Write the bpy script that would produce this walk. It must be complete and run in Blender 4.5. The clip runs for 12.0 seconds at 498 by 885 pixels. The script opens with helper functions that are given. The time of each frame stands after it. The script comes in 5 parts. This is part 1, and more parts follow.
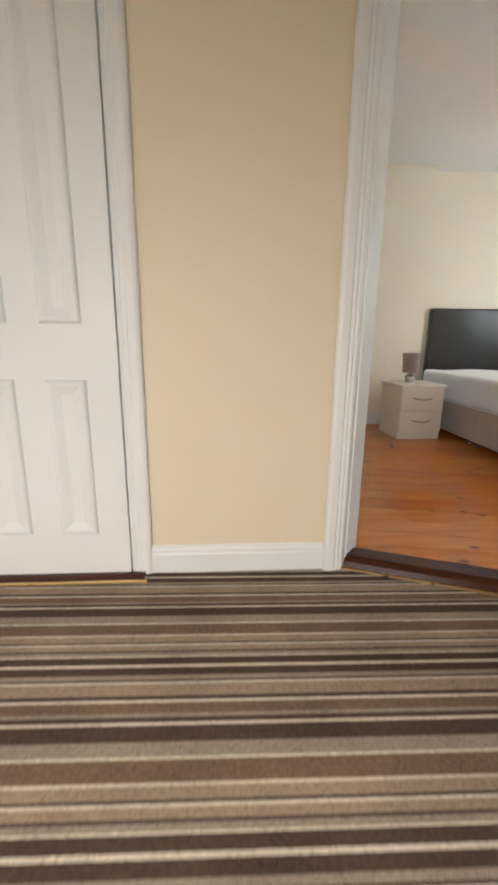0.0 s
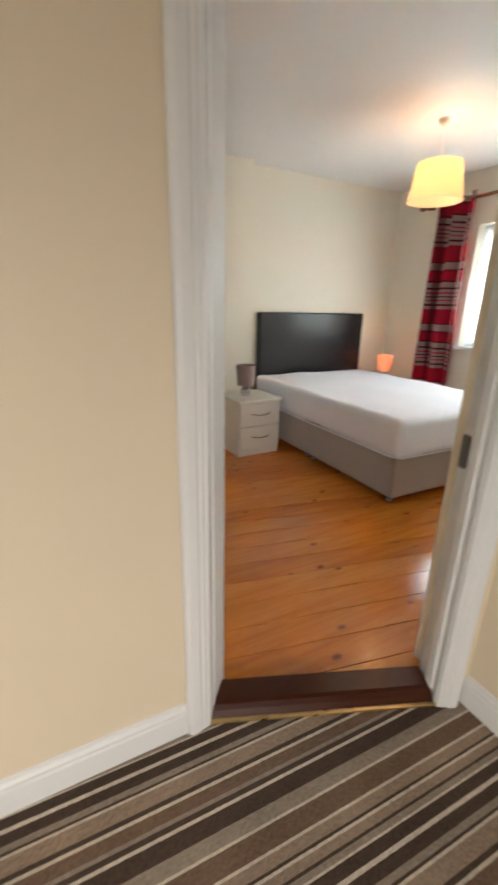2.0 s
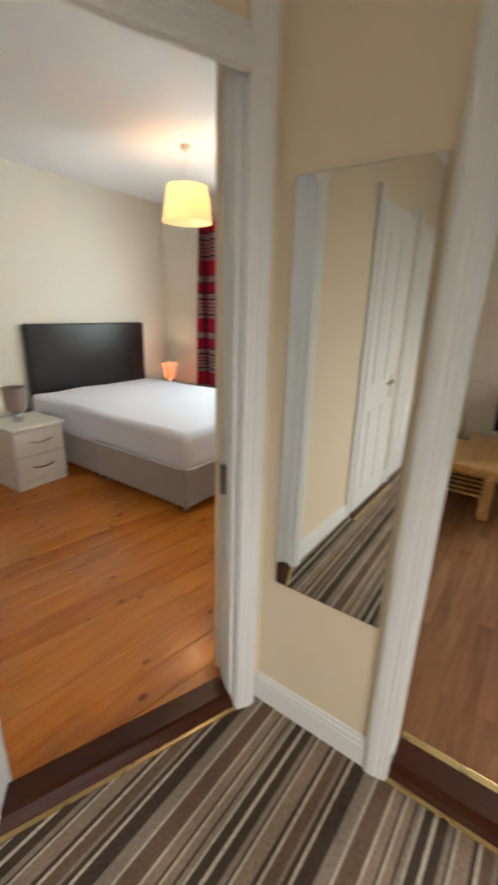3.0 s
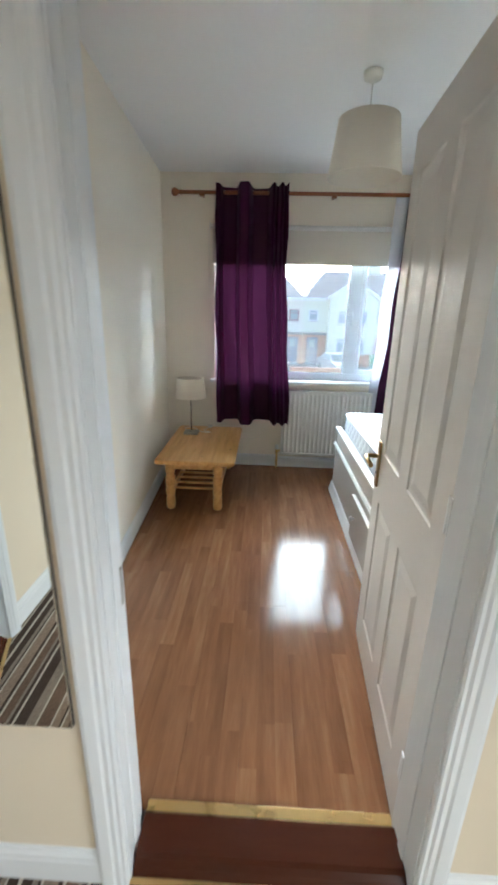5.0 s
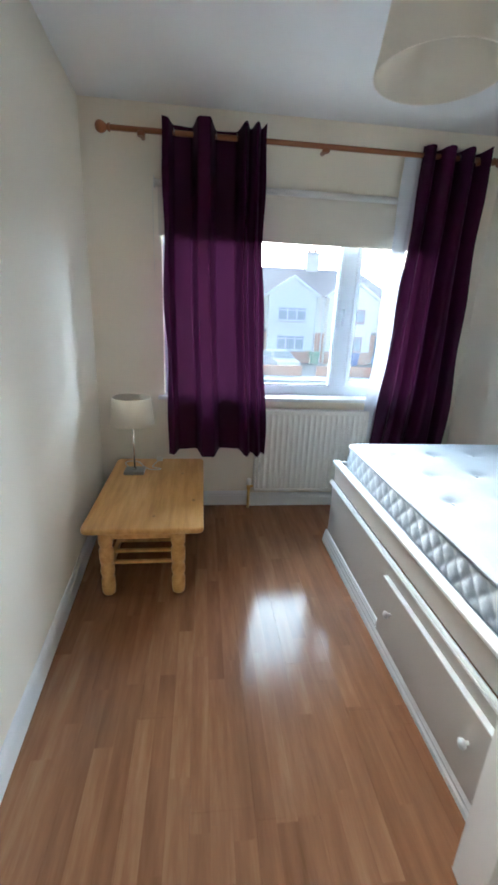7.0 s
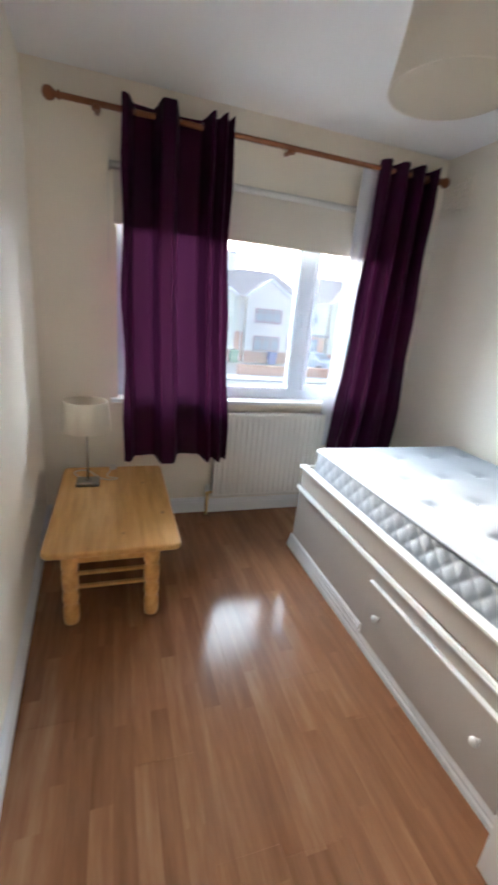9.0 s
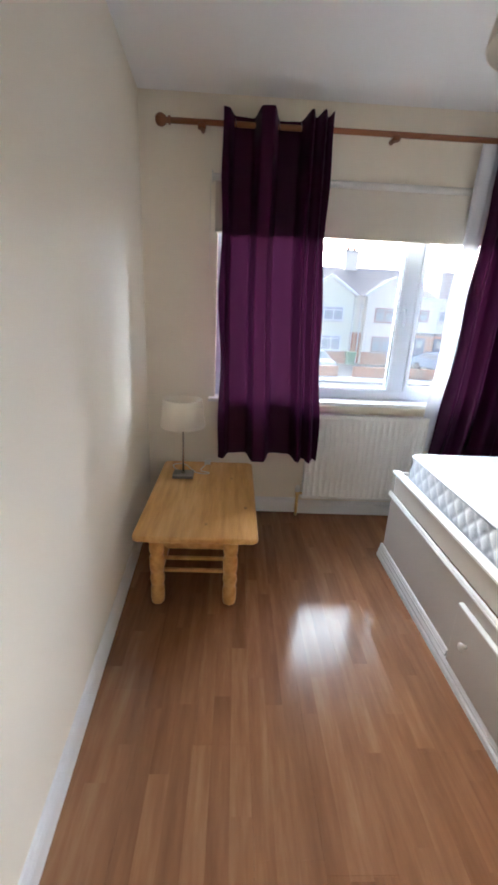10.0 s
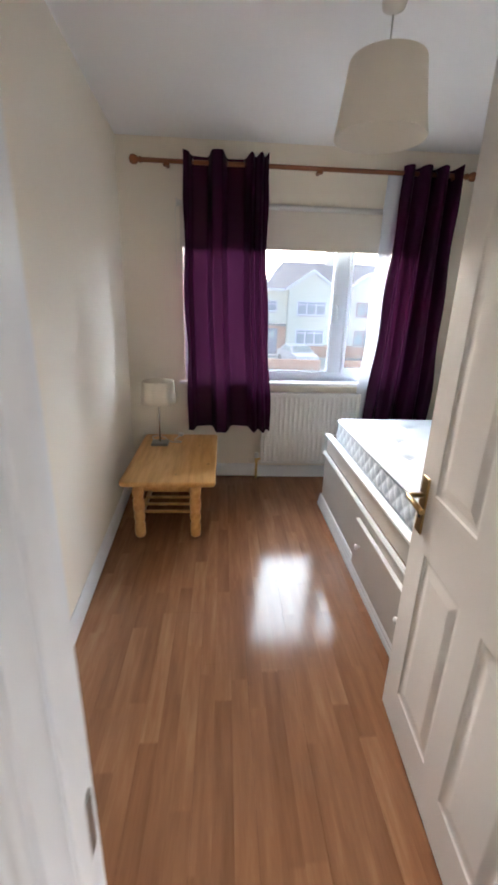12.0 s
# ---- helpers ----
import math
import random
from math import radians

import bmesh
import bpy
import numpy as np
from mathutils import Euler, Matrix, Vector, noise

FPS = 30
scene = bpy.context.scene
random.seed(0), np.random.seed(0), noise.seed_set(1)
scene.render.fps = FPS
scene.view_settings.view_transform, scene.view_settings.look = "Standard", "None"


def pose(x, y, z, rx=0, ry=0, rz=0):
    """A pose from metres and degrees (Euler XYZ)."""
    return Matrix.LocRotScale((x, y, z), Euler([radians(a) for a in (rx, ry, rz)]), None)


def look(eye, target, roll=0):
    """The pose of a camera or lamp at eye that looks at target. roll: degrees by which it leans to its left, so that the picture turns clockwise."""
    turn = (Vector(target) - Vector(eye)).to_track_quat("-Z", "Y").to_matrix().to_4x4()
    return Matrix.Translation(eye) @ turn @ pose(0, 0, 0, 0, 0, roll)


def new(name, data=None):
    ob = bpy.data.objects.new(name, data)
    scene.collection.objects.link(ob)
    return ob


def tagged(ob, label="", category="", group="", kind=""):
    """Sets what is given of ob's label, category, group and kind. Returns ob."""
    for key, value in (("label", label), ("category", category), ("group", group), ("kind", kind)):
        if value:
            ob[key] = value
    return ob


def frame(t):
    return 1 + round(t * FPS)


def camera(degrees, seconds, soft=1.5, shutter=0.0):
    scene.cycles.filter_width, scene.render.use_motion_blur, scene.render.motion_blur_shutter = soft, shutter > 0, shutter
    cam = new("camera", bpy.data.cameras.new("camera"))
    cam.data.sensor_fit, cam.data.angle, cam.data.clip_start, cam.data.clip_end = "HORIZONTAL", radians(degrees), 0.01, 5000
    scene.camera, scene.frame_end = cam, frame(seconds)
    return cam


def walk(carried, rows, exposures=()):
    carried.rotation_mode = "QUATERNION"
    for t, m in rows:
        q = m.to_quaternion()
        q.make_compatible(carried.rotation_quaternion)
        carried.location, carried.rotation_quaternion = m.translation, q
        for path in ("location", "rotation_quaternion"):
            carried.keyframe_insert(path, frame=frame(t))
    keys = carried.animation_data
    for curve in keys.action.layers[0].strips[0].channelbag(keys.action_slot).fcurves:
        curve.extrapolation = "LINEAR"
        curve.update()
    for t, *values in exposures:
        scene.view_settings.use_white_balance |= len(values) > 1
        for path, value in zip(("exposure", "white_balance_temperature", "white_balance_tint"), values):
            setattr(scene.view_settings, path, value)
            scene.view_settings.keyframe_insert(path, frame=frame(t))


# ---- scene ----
cam = camera(62.3, 12.0, soft=3.0, shutter=0.5)
PATH = [
    (0, (0.406, 0.305, 0.89), (0.531, 2.239, 0.396), 0.7),
    (0.5, (0.419, 0.481, 1.011), (0.607, 2.401, 0.482), 0.6),
    (1, (0.394, 0.632, 1.079), (0.753, 2.511, 0.498), 1.1),
    (1.5, (0.421, 0.72, 1.194), (1.005, 2.534, 0.589), 1.2),
    (2, (0.521, 0.849, 1.261), (1.393, 2.535, 0.631), 1.3),
    (2.5, (0.604, 0.863, 1.343), (1.83, 2.314, 0.72), 1.6),
    (3, (0.666, 0.806, 1.393), (2.216, 1.907, 0.772), 1.6),
    (3.5, (0.708, 0.718, 1.396), (2.472, 1.448, 0.799), 2.0),
    (3.7, (0.719, 0.683, 1.394), (2.533, 1.29, 0.811), 1.7),
    (5.3, (1.12, 0.652, 1.429), (3.022, 0.65, 0.813), 1.5),
    (5.5, (1.209, 0.655, 1.431), (3.11, 0.619, 0.81), 1.5),
    (6, (1.475, 0.71, 1.419), (3.371, 0.619, 0.788), 1.6),
    (6.5, (1.726, 0.757, 1.41), (3.619, 0.602, 0.782), 2.0),
    (7, (1.967, 0.857, 1.41), (3.856, 0.63, 0.792), 2.5),
    (7.2, (2.015, 0.865, 1.42), (3.897, 0.614, 0.797), 2.7),
    (8.1, (2.085, 1.02, 1.408), (3.803, 0.23, 0.84), 6.6),
    (8.8, (2.112, 1.116, 1.408), (3.886, 0.394, 0.832), 6.1),
    (9, (2.121, 1.125, 1.412), (3.925, 0.51, 0.807), 5.3),
    (9.5, (2.111, 1.088, 1.408), (3.994, 0.898, 0.761), 3.5),
    (10, (2.092, 0.98, 1.407), (3.989, 0.901, 0.778), 2.7),
    (10.5, (2.042, 0.905, 1.413), (3.931, 0.729, 0.782), 3.3),
    (11, (1.884, 0.854, 1.425), (3.767, 0.644, 0.784), 3.2),
    (11.5, (1.706, 0.812, 1.434), (3.594, 0.612, 0.805), 2.6),
    (12, (1.45, 0.806, 1.432), (3.34, 0.677, 0.79), 1.8),
]
EXPOSURES = [(0.0, 3.70, 6500, 9), (2.6, 3.66, 6500, 7), (3.6, 3.90, 5800, 4), (5.3, 4.12, 5350, 0), (7.2, 4.12, 5150, 1),
             (9.0, 4.14, 5650, 8), (12.0, 4.06, 5750, 10)]
walk(cam, [(t, look(eye, target, roll)) for t, eye, target, roll in PATH], EXPOSURES)

# ---- daylight ----
world = bpy.data.worlds.new("sky")
scene.world = world
world.use_nodes = True
sky = world.node_tree.nodes.new("ShaderNodeTexSky")
sky.sky_type, sky.sun_disc = "NISHITA", False
sky.sun_elevation, sky.sun_rotation = radians(12), radians(83)
sky.air_density, sky.dust_density, sky.ozone_density = 0.5, 6.0, 1.0
world.node_tree.links.new(sky.outputs[0], world.node_tree.nodes["Background"].inputs[0])
world.node_tree.nodes["Background"].inputs[1].default_value = 0.15
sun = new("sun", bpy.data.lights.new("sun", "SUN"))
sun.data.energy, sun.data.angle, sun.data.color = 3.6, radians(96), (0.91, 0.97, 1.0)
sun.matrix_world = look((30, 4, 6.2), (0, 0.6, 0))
# Unseen area lamp added to brighten the landing, aimed down at the carpet.
landing_lamp = new("added_landing_light", bpy.data.lights.new("added_landing_light", "AREA"))
landing_lamp.data.shape, landing_lamp.data.size, landing_lamp.data.size_y = "RECTANGLE", 1.7, 0.6
landing_lamp.data.energy, landing_lamp.data.color = 3.35, (1.0, 0.92, 0.82)
landing_lamp.data.spread = radians(138)
landing_lamp.matrix_world = look((-0.2, -0.93, 1.12), (-0.12, 0.7, -0.6))
bed_window = new("bedroom_window_light", bpy.data.lights.new("bedroom_window_light", "AREA"))
bed_window.data.shape, bed_window.data.size, bed_window.data.size_y = "RECTANGLE", 1.25, 0.95
bed_window.data.energy, bed_window.data.color = 1.25, (0.74, 0.88, 1.0)
bed_window.matrix_world = look((4.412, 2.99, 1.47), (2.9, 3.1, 0.2))

CEIL = 2.478

# ---- materials ----


def shader(name):
    m = bpy.data.materials.new(name)
    m.use_nodes = True
    nt = m.node_tree
    return m, nt, nt.nodes["Principled BSDF"]


def node(nt, kind, **sets):
    n = nt.nodes.new(kind)
    for k, v in sets.items():
        n.inputs[k.replace("_", " ")].default_value = v
    return n


def mixed(nt, fac, a, b):
    n = nt.nodes.new("ShaderNodeMix")
    n.data_type = "RGBA"
    for slot, v in ((0, fac), (6, a), (7, b)):
        if isinstance(v, bpy.types.NodeSocket):
            nt.links.new(v, n.inputs[slot])
        else:
            n.inputs[slot].default_value = v if slot == 0 else (*v[:3], 1)
    return n.outputs[2]


def math_node(nt, op, a, b=0.0):
    n = nt.nodes.new("ShaderNodeMath")
    n.operation = op
    for slot, v in ((0, a), (1, b)):
        if isinstance(v, bpy.types.NodeSocket):
            nt.links.new(v, n.inputs[slot])
        else:
            n.inputs[slot].default_value = v
    return n.outputs[0]


def ramp(nt, fac, stops, constant=False):
    n = nt.nodes.new("ShaderNodeValToRGB")
    cr = n.color_ramp
    cr.interpolation = "CONSTANT" if constant else "LINEAR"
    while len(cr.elements) < len(stops):
        cr.elements.new(0.5)
    for e, (p, c) in zip(cr.elements, stops):
        e.position, e.color = p, (*c[:3], 1)
    nt.links.new(fac, n.inputs[0])
    return n.outputs[0]


def coords(nt, scale=(1, 1, 1), turn=0.0, world_space=False):
    tc = nt.nodes.new("ShaderNodeTexCoord")
    mp = nt.nodes.new("ShaderNodeMapping")
    mp.inputs["Scale"].default_value = scale
    mp.inputs["Rotation"].default_value = (0, 0, turn)
    if world_space:
        geo = nt.nodes.new("ShaderNodeNewGeometry")
        nt.links.new(geo.outputs["Position"], mp.inputs[0])
    else:
        nt.links.new(tc.outputs["Object"], mp.inputs[0])
    return mp.outputs[0]


def noise_tex(nt, vec, scale, detail=3.0, rough=0.55):
    n = node(nt, "ShaderNodeTexNoise", Scale=scale, Detail=detail, Roughness=rough)
    nt.links.new(vec, n.inputs["Vector"])
    return n.outputs[0]


def bumped(nt, bsdf, height, strength=0.2, distance=0.002):
    b = node(nt, "ShaderNodeBump", Strength=strength, Distance=distance)
    nt.links.new(height, b.inputs["Height"])
    nt.links.new(b.outputs[0], bsdf.inputs["Normal"])


def plain(name, color, rough=0.5, metal=0.0, vary=0.08, grain=60.0, blot=3.0, bump=0.12, depth=0.001, sheen=0.0, stretch=(1, 1, 1), worldly=False, spec=0.5):
    """A surface of one colour with fine grain, larger blotches and slight relief."""
    m, nt, b = shader(name)
    v = coords(nt, stretch, world_space=worldly)
    fine, wide = noise_tex(nt, v, grain), noise_tex(nt, v, blot, 2.0)
    dark = tuple(c * (1 - vary) for c in color)
    lite = tuple(min(1.0, c * (1 + vary * 0.6)) for c in color)
    col = mixed(nt, math_node(nt, "ADD", math_node(nt, "MULTIPLY", fine, 0.35), math_node(nt, "MULTIPLY", wide, 0.65)), dark, lite)
    nt.links.new(col, b.inputs["Base Color"])
    b.inputs["Roughness"].default_value, b.inputs["Metallic"].default_value = rough, metal
    r = math_node(nt, "ADD", math_node(nt, "MULTIPLY", wide, 0.06), rough - 0.03)
    nt.links.new(r, b.inputs["Roughness"])
    b.inputs["Sheen Weight"].default_value = sheen
    b.inputs["Specular IOR Level"].default_value = spec
    if bump:
        bumped(nt, b, fine, bump, depth)
    return m


WALL = plain("cream_wall_paint", (0.80, 0.695, 0.535), 0.62, vary=0.05, grain=180, blot=2.2, bump=0.25, depth=0.0008, worldly=True)
WALL2 = plain("pale_cream_paint", (0.875, 0.815, 0.70), 0.55, vary=0.04, grain=180, blot=2.0, bump=0.25, depth=0.0008, worldly=True)
CEILING = plain("ceiling_paint", (0.91, 0.908, 0.905), 0.7, vary=0.03, grain=120, blot=1.5, bump=0.2, depth=0.001, worldly=True)
GLOSS = plain("white_gloss_paint", (0.81, 0.82, 0.83), 0.38, vary=0.006, grain=25, blot=1.0, bump=0.05, depth=0.0005, spec=0.22)
UPVC = plain("white_plastic_frame", (0.62, 0.68, 0.77), 0.3, vary=0.02, grain=40, bump=0.04)
RADIATOR = plain("white_enamel", (0.80, 0.79, 0.76), 0.35, vary=0.03, grain=50, bump=0.06)
BRASS = plain("worn_brass", (0.78, 0.56, 0.24), 0.28, 1.0, 0.18, 90, 14, 0.1)
BRONZE = plain("antique_brass", (0.42, 0.29, 0.13), 0.32, 1.0, 0.25, 90, 20, 0.12)
CHROME = plain("brushed_chrome", (0.50, 0.49, 0.48), 0.25, 1.0, 0.08, 200, 20, 0.06)
STEEL = plain("dull_steel", (0.45, 0.43, 0.40), 0.4, 1.0, 0.15, 120, 15, 0.1)
SADDLE = plain("dark_stained_wood", (0.056, 0.013, 0.005), 0.24, 0, 0.35, 40, 5, 0.1, 0.001, stretch=(1, 8, 8), spec=0.32)
ROD = plain("mahogany_stained_pole", (0.30, 0.105, 0.035), 0.38, 0, 0.3, 30, 8, 0.15, 0.001, stretch=(6, 0.6, 6))
BLIND = plain("cream_blind_cloth", (0.72, 0.68, 0.60), 0.8, vary=0.04, grain=400, bump=0.15)
LEATHER = plain("black_brown_leatherette", (0.020, 0.016, 0.017), 0.26, 0, 0.2, 260, 6, 0.45, 0.001)
DIVAN = plain("taupe_divan_fabric", (0.42, 0.37, 0.34), 0.85, vary=0.06, grain=420, blot=3, bump=0.4, depth=0.0008, sheen=0.2)
SHEET = plain("white_cotton_sheet", (0.83, 0.86, 0.96), 0.8, vary=0.03, grain=350, blot=4, bump=0.25, depth=0.001, sheen=0.15)
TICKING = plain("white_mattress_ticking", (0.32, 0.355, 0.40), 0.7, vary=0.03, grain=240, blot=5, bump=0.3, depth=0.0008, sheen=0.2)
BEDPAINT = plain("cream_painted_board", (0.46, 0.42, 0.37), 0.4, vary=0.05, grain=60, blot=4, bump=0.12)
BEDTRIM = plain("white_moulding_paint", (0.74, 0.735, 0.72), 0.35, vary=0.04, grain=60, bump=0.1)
CABINET = plain("ivory_woodgrain_laminate", (0.76, 0.71, 0.65), 0.35, 0, 0.10, 50, 6, 0.12, 0.0006, stretch=(1, 1, 14))
CABINETTOP = plain("ivory_gloss_top", (0.80, 0.76, 0.69), 0.25, vary=0.05, grain=30, bump=0.05)
SHADEGREY = plain("taupe_lampshade", (0.36, 0.28, 0.26), 0.85, vary=0.08, grain=300, bump=0.3)
NICKEL = plain("brushed_nickel", (0.34, 0.33, 0.32), 0.32, 0.75, 0.12, 90, 6, 0.1)
LAMPBASE = plain("grey_satin_metal", (0.20, 0.19, 0.185), 0.35, 0.3, 0.1)
RUBBER = plain("black_rubber", (0.03, 0.03, 0.03), 0.7, bump=0.1)
CABLE = plain("white_cable_plastic", (0.75, 0.74, 0.70), 0.4, bump=0.0)


def mirror_silver():
    m, nt, b = shader("mirror_silver")
    b.inputs["Base Color"].default_value = (0.80, 0.82, 0.80, 1)
    b.inputs["Metallic"].default_value = 1.0
    v = coords(nt)
    r = math_node(nt, "MULTIPLY", noise_tex(nt, v, 4.0), 0.02)
    nt.links.new(r, b.inputs["Roughness"])
    return m


def clear_glass():
    m, nt, b = shader("window_glass")
    nt.nodes.remove(b)
    tr, gl, mx = nt.nodes.new("ShaderNodeBsdfTransparent"), nt.nodes.new("ShaderNodeBsdfGlossy"), nt.nodes.new("ShaderNodeMixShader")
    # Transmission is lowered to darken the bright street seen through the pane.
    tr.inputs[0].default_value = (0.61, 0.61, 0.60, 1)
    gl.inputs["Roughness"].default_value = 0.02
    fr = nt.nodes.new("ShaderNodeFresnel")
    fr.inputs[0].default_value = 1.35
    nt.links.new(fr.outputs[0], mx.inputs[0])
    nt.links.new(tr.outputs[0], mx.inputs[1])
    nt.links.new(gl.outputs[0], mx.inputs[2])
    # A thin translucent white imitates the glare haze over the outdoor view.
    veil, hz = nt.nodes.new("ShaderNodeBsdfTranslucent"), nt.nodes.new("ShaderNodeMixShader")
    veil.inputs[0].default_value = (0.9, 0.9, 0.9, 1)
    veil_share = math_node(nt, "MULTIPLY", noise_tex(nt, coords(nt), 3.0), 0.019)
    nt.links.new(veil_share, hz.inputs[0])
    nt.links.new(mx.outputs[0], hz.inputs[1])
    nt.links.new(veil.outputs[0], hz.inputs[2])
    nt.links.new(hz.outputs[0], nt.nodes["Material Output"].inputs[0])
    return m


def cloth(name, color, through_color, share, rough=0.8, gloss=0.0, pattern=None):
    """Thin cloth that lets some light through."""
    m, nt, b = shader(name)
    v = coords(nt)
    weave = noise_tex(nt, v, 500, 2.0)
    wide = noise_tex(nt, v, 5, 2.0)
    col = pattern(nt, v) if pattern else mixed(nt, wide, tuple(c * 0.86 for c in color), color)
    nt.links.new(col, b.inputs["Base Color"])
    b.inputs["Roughness"].default_value = rough
    b.inputs["Specular IOR Level"].default_value = gloss
    bumped(nt, b, weave, 0.25, 0.0006)
    tl, mx = nt.nodes.new("ShaderNodeBsdfTranslucent"), nt.nodes.new("ShaderNodeMixShader")
    tl.inputs[0].default_value = (*through_color, 1)
    mx.inputs[0].default_value = share
    nt.links.new(b.outputs[0], mx.inputs[1])
    nt.links.new(tl.outputs[0], mx.inputs[2])
    nt.links.new(mx.outputs[0], nt.nodes["Material Output"].inputs[0])
    return m


def plaid(nt, v):
    """Horizontal bands of red, grey and dark red, crossed by faint upright bands."""
    sep = nt.nodes.new("ShaderNodeSeparateXYZ")
    nt.links.new(v, sep.inputs[0])
    u = math_node(nt, "FRACT", math_node(nt, "MULTIPLY", math_node(nt, "SUBTRACT", sep.outputs[2], 0.09), 1 / 0.59))
    red, dk, grey = (0.42, 0.008, 0.030), (0.085, 0.006, 0.012), (0.33, 0.23, 0.215)
    bands = ramp(nt, u, [(0, grey), (0.05, dk), (0.08, grey), (0.13, red), (0.15, grey), (0.19, dk), (0.21, grey), (0.25, red), (0.27, grey), (0.32, dk), (0.35, grey), (0.43, dk), (0.46, red), (0.61, dk), (0.63, grey), (0.74, dk), (0.76, red)], True)
    w = math_node(nt, "FRACT", math_node(nt, "MULTIPLY", sep.outputs[0], 1 / 0.11))
    bar = math_node(nt, "GREATER_THAN", w, 0.72)
    return mixed(nt, math_node(nt, "MULTIPLY", bar, 0.7), bands, dk)


MIRROR, GLASS = mirror_silver(), clear_glass()
PURPLE = cloth("purple_satin_curtain_cloth", (0.034, 0.0008, 0.023), (0.29, 0.06, 0.215), 0.0115, 0.42, 0.12)
LINING = cloth("white_curtain_lining", (0.70, 0.72, 0.77), (0.8, 0.82, 0.9), 0.10)
NET = cloth("white_net_curtain_cloth", (0.70, 0.75, 0.75), (0.80, 0.86, 0.86), 0.60)
PLAID = cloth("red_plaid_curtain_cloth", (0.3, 0.02, 0.04), (0.35, 0.05, 0.06), 0.06, 0.8, 0.15, plaid)
SHADE = cloth("cream_lampshade_cloth", (0.88, 0.84, 0.77), (0.95, 0.90, 0.82), 0.48)
SHADELIT = cloth("warm_lampshade_cloth", (0.86, 0.76, 0.60), (0.97, 0.82, 0.62), 0.68)
SHADEPINK = cloth("pink_lampshade_cloth", (0.60, 0.42, 0.35), (0.85, 0.52, 0.40), 0.40)
SHADEWHITE = cloth("ivory_lampshade_cloth", (0.84, 0.77, 0.66), (0.88, 0.80, 0.68), 0.28)


def carpet_material():
    m, nt, b = shader("striped_carpet")
    v = coords(nt, world_space=True)
    sep = nt.nodes.new("ShaderNodeSeparateXYZ")
    nt.links.new(v, sep.inputs[0])
    across = math_node(nt, "ADD", math_node(nt, "MULTIPLY", sep.outputs[0], 0.0262), math_node(nt, "MULTIPLY", sep.outputs[1], 0.9997))
    wob = math_node(nt, "MULTIPLY", math_node(nt, "SUBTRACT", noise_tex(nt, v, 220, 2.0), 0.5), 0.004)
    u = math_node(nt, "FRACT", math_node(nt, "MULTIPLY", math_node(nt, "SUBTRACT", 1.687 + 4.37, math_node(nt, "ADD", across, wob)), 1 / 0.437))
    tan, cream, brown, dark, grey = (0.325, 0.245, 0.185), (0.62, 0.55, 0.46), (0.185, 0.122, 0.086), (0.082, 0.057, 0.045), (0.30, 0.25, 0.203)
    cols = ramp(nt, u, [(0, grey), (0.032, dark), (0.050, cream), (0.063, tan), (0.152, dark), (0.177, cream), (0.197, brown), (0.267, grey), (0.290, dark),
                        (0.324, cream), (0.342, dark), (0.437, grey), (0.515, cream), (0.530, brown), (0.637, cream), (0.656, tan), (0.714, dark), (0.728, cream),
                        (0.743, tan), (0.791, dark), (0.807, grey), (0.836, cream), (0.848, dark), (0.913, cream), (0.934, dark)], True)
    tuft = noise_tex(nt, v, 420, 2.0)
    clump = noise_tex(nt, v, 95, 3.0, 0.7)
    wear = noise_tex(nt, v, 5, 3.0)
    shade = math_node(nt, "ADD", math_node(nt, "ADD", math_node(nt, "MULTIPLY", tuft, 0.45), math_node(nt, "MULTIPLY", clump, 0.45)), math_node(nt, "MULTIPLY", wear, 0.25))
    mul = nt.nodes.new("ShaderNodeMix")
    mul.data_type, mul.blend_type = "RGBA", "MULTIPLY"
    mul.inputs[0].default_value = 1.0
    nt.links.new(cols, mul.inputs[6])
    grey_ramp = ramp(nt, shade, [(0.36, (0.42, 0.42, 0.42)), (0.80, (1.75, 1.73, 1.70))])
    nt.links.new(grey_ramp, mul.inputs[7])
    nt.links.new(mul.outputs[2], b.inputs["Base Color"])
    b.inputs["Roughness"].default_value = 0.95
    b.inputs["Specular IOR Level"].default_value = 0.1
    bumped(nt, b, tuft, 0.8, 0.005)
    return m


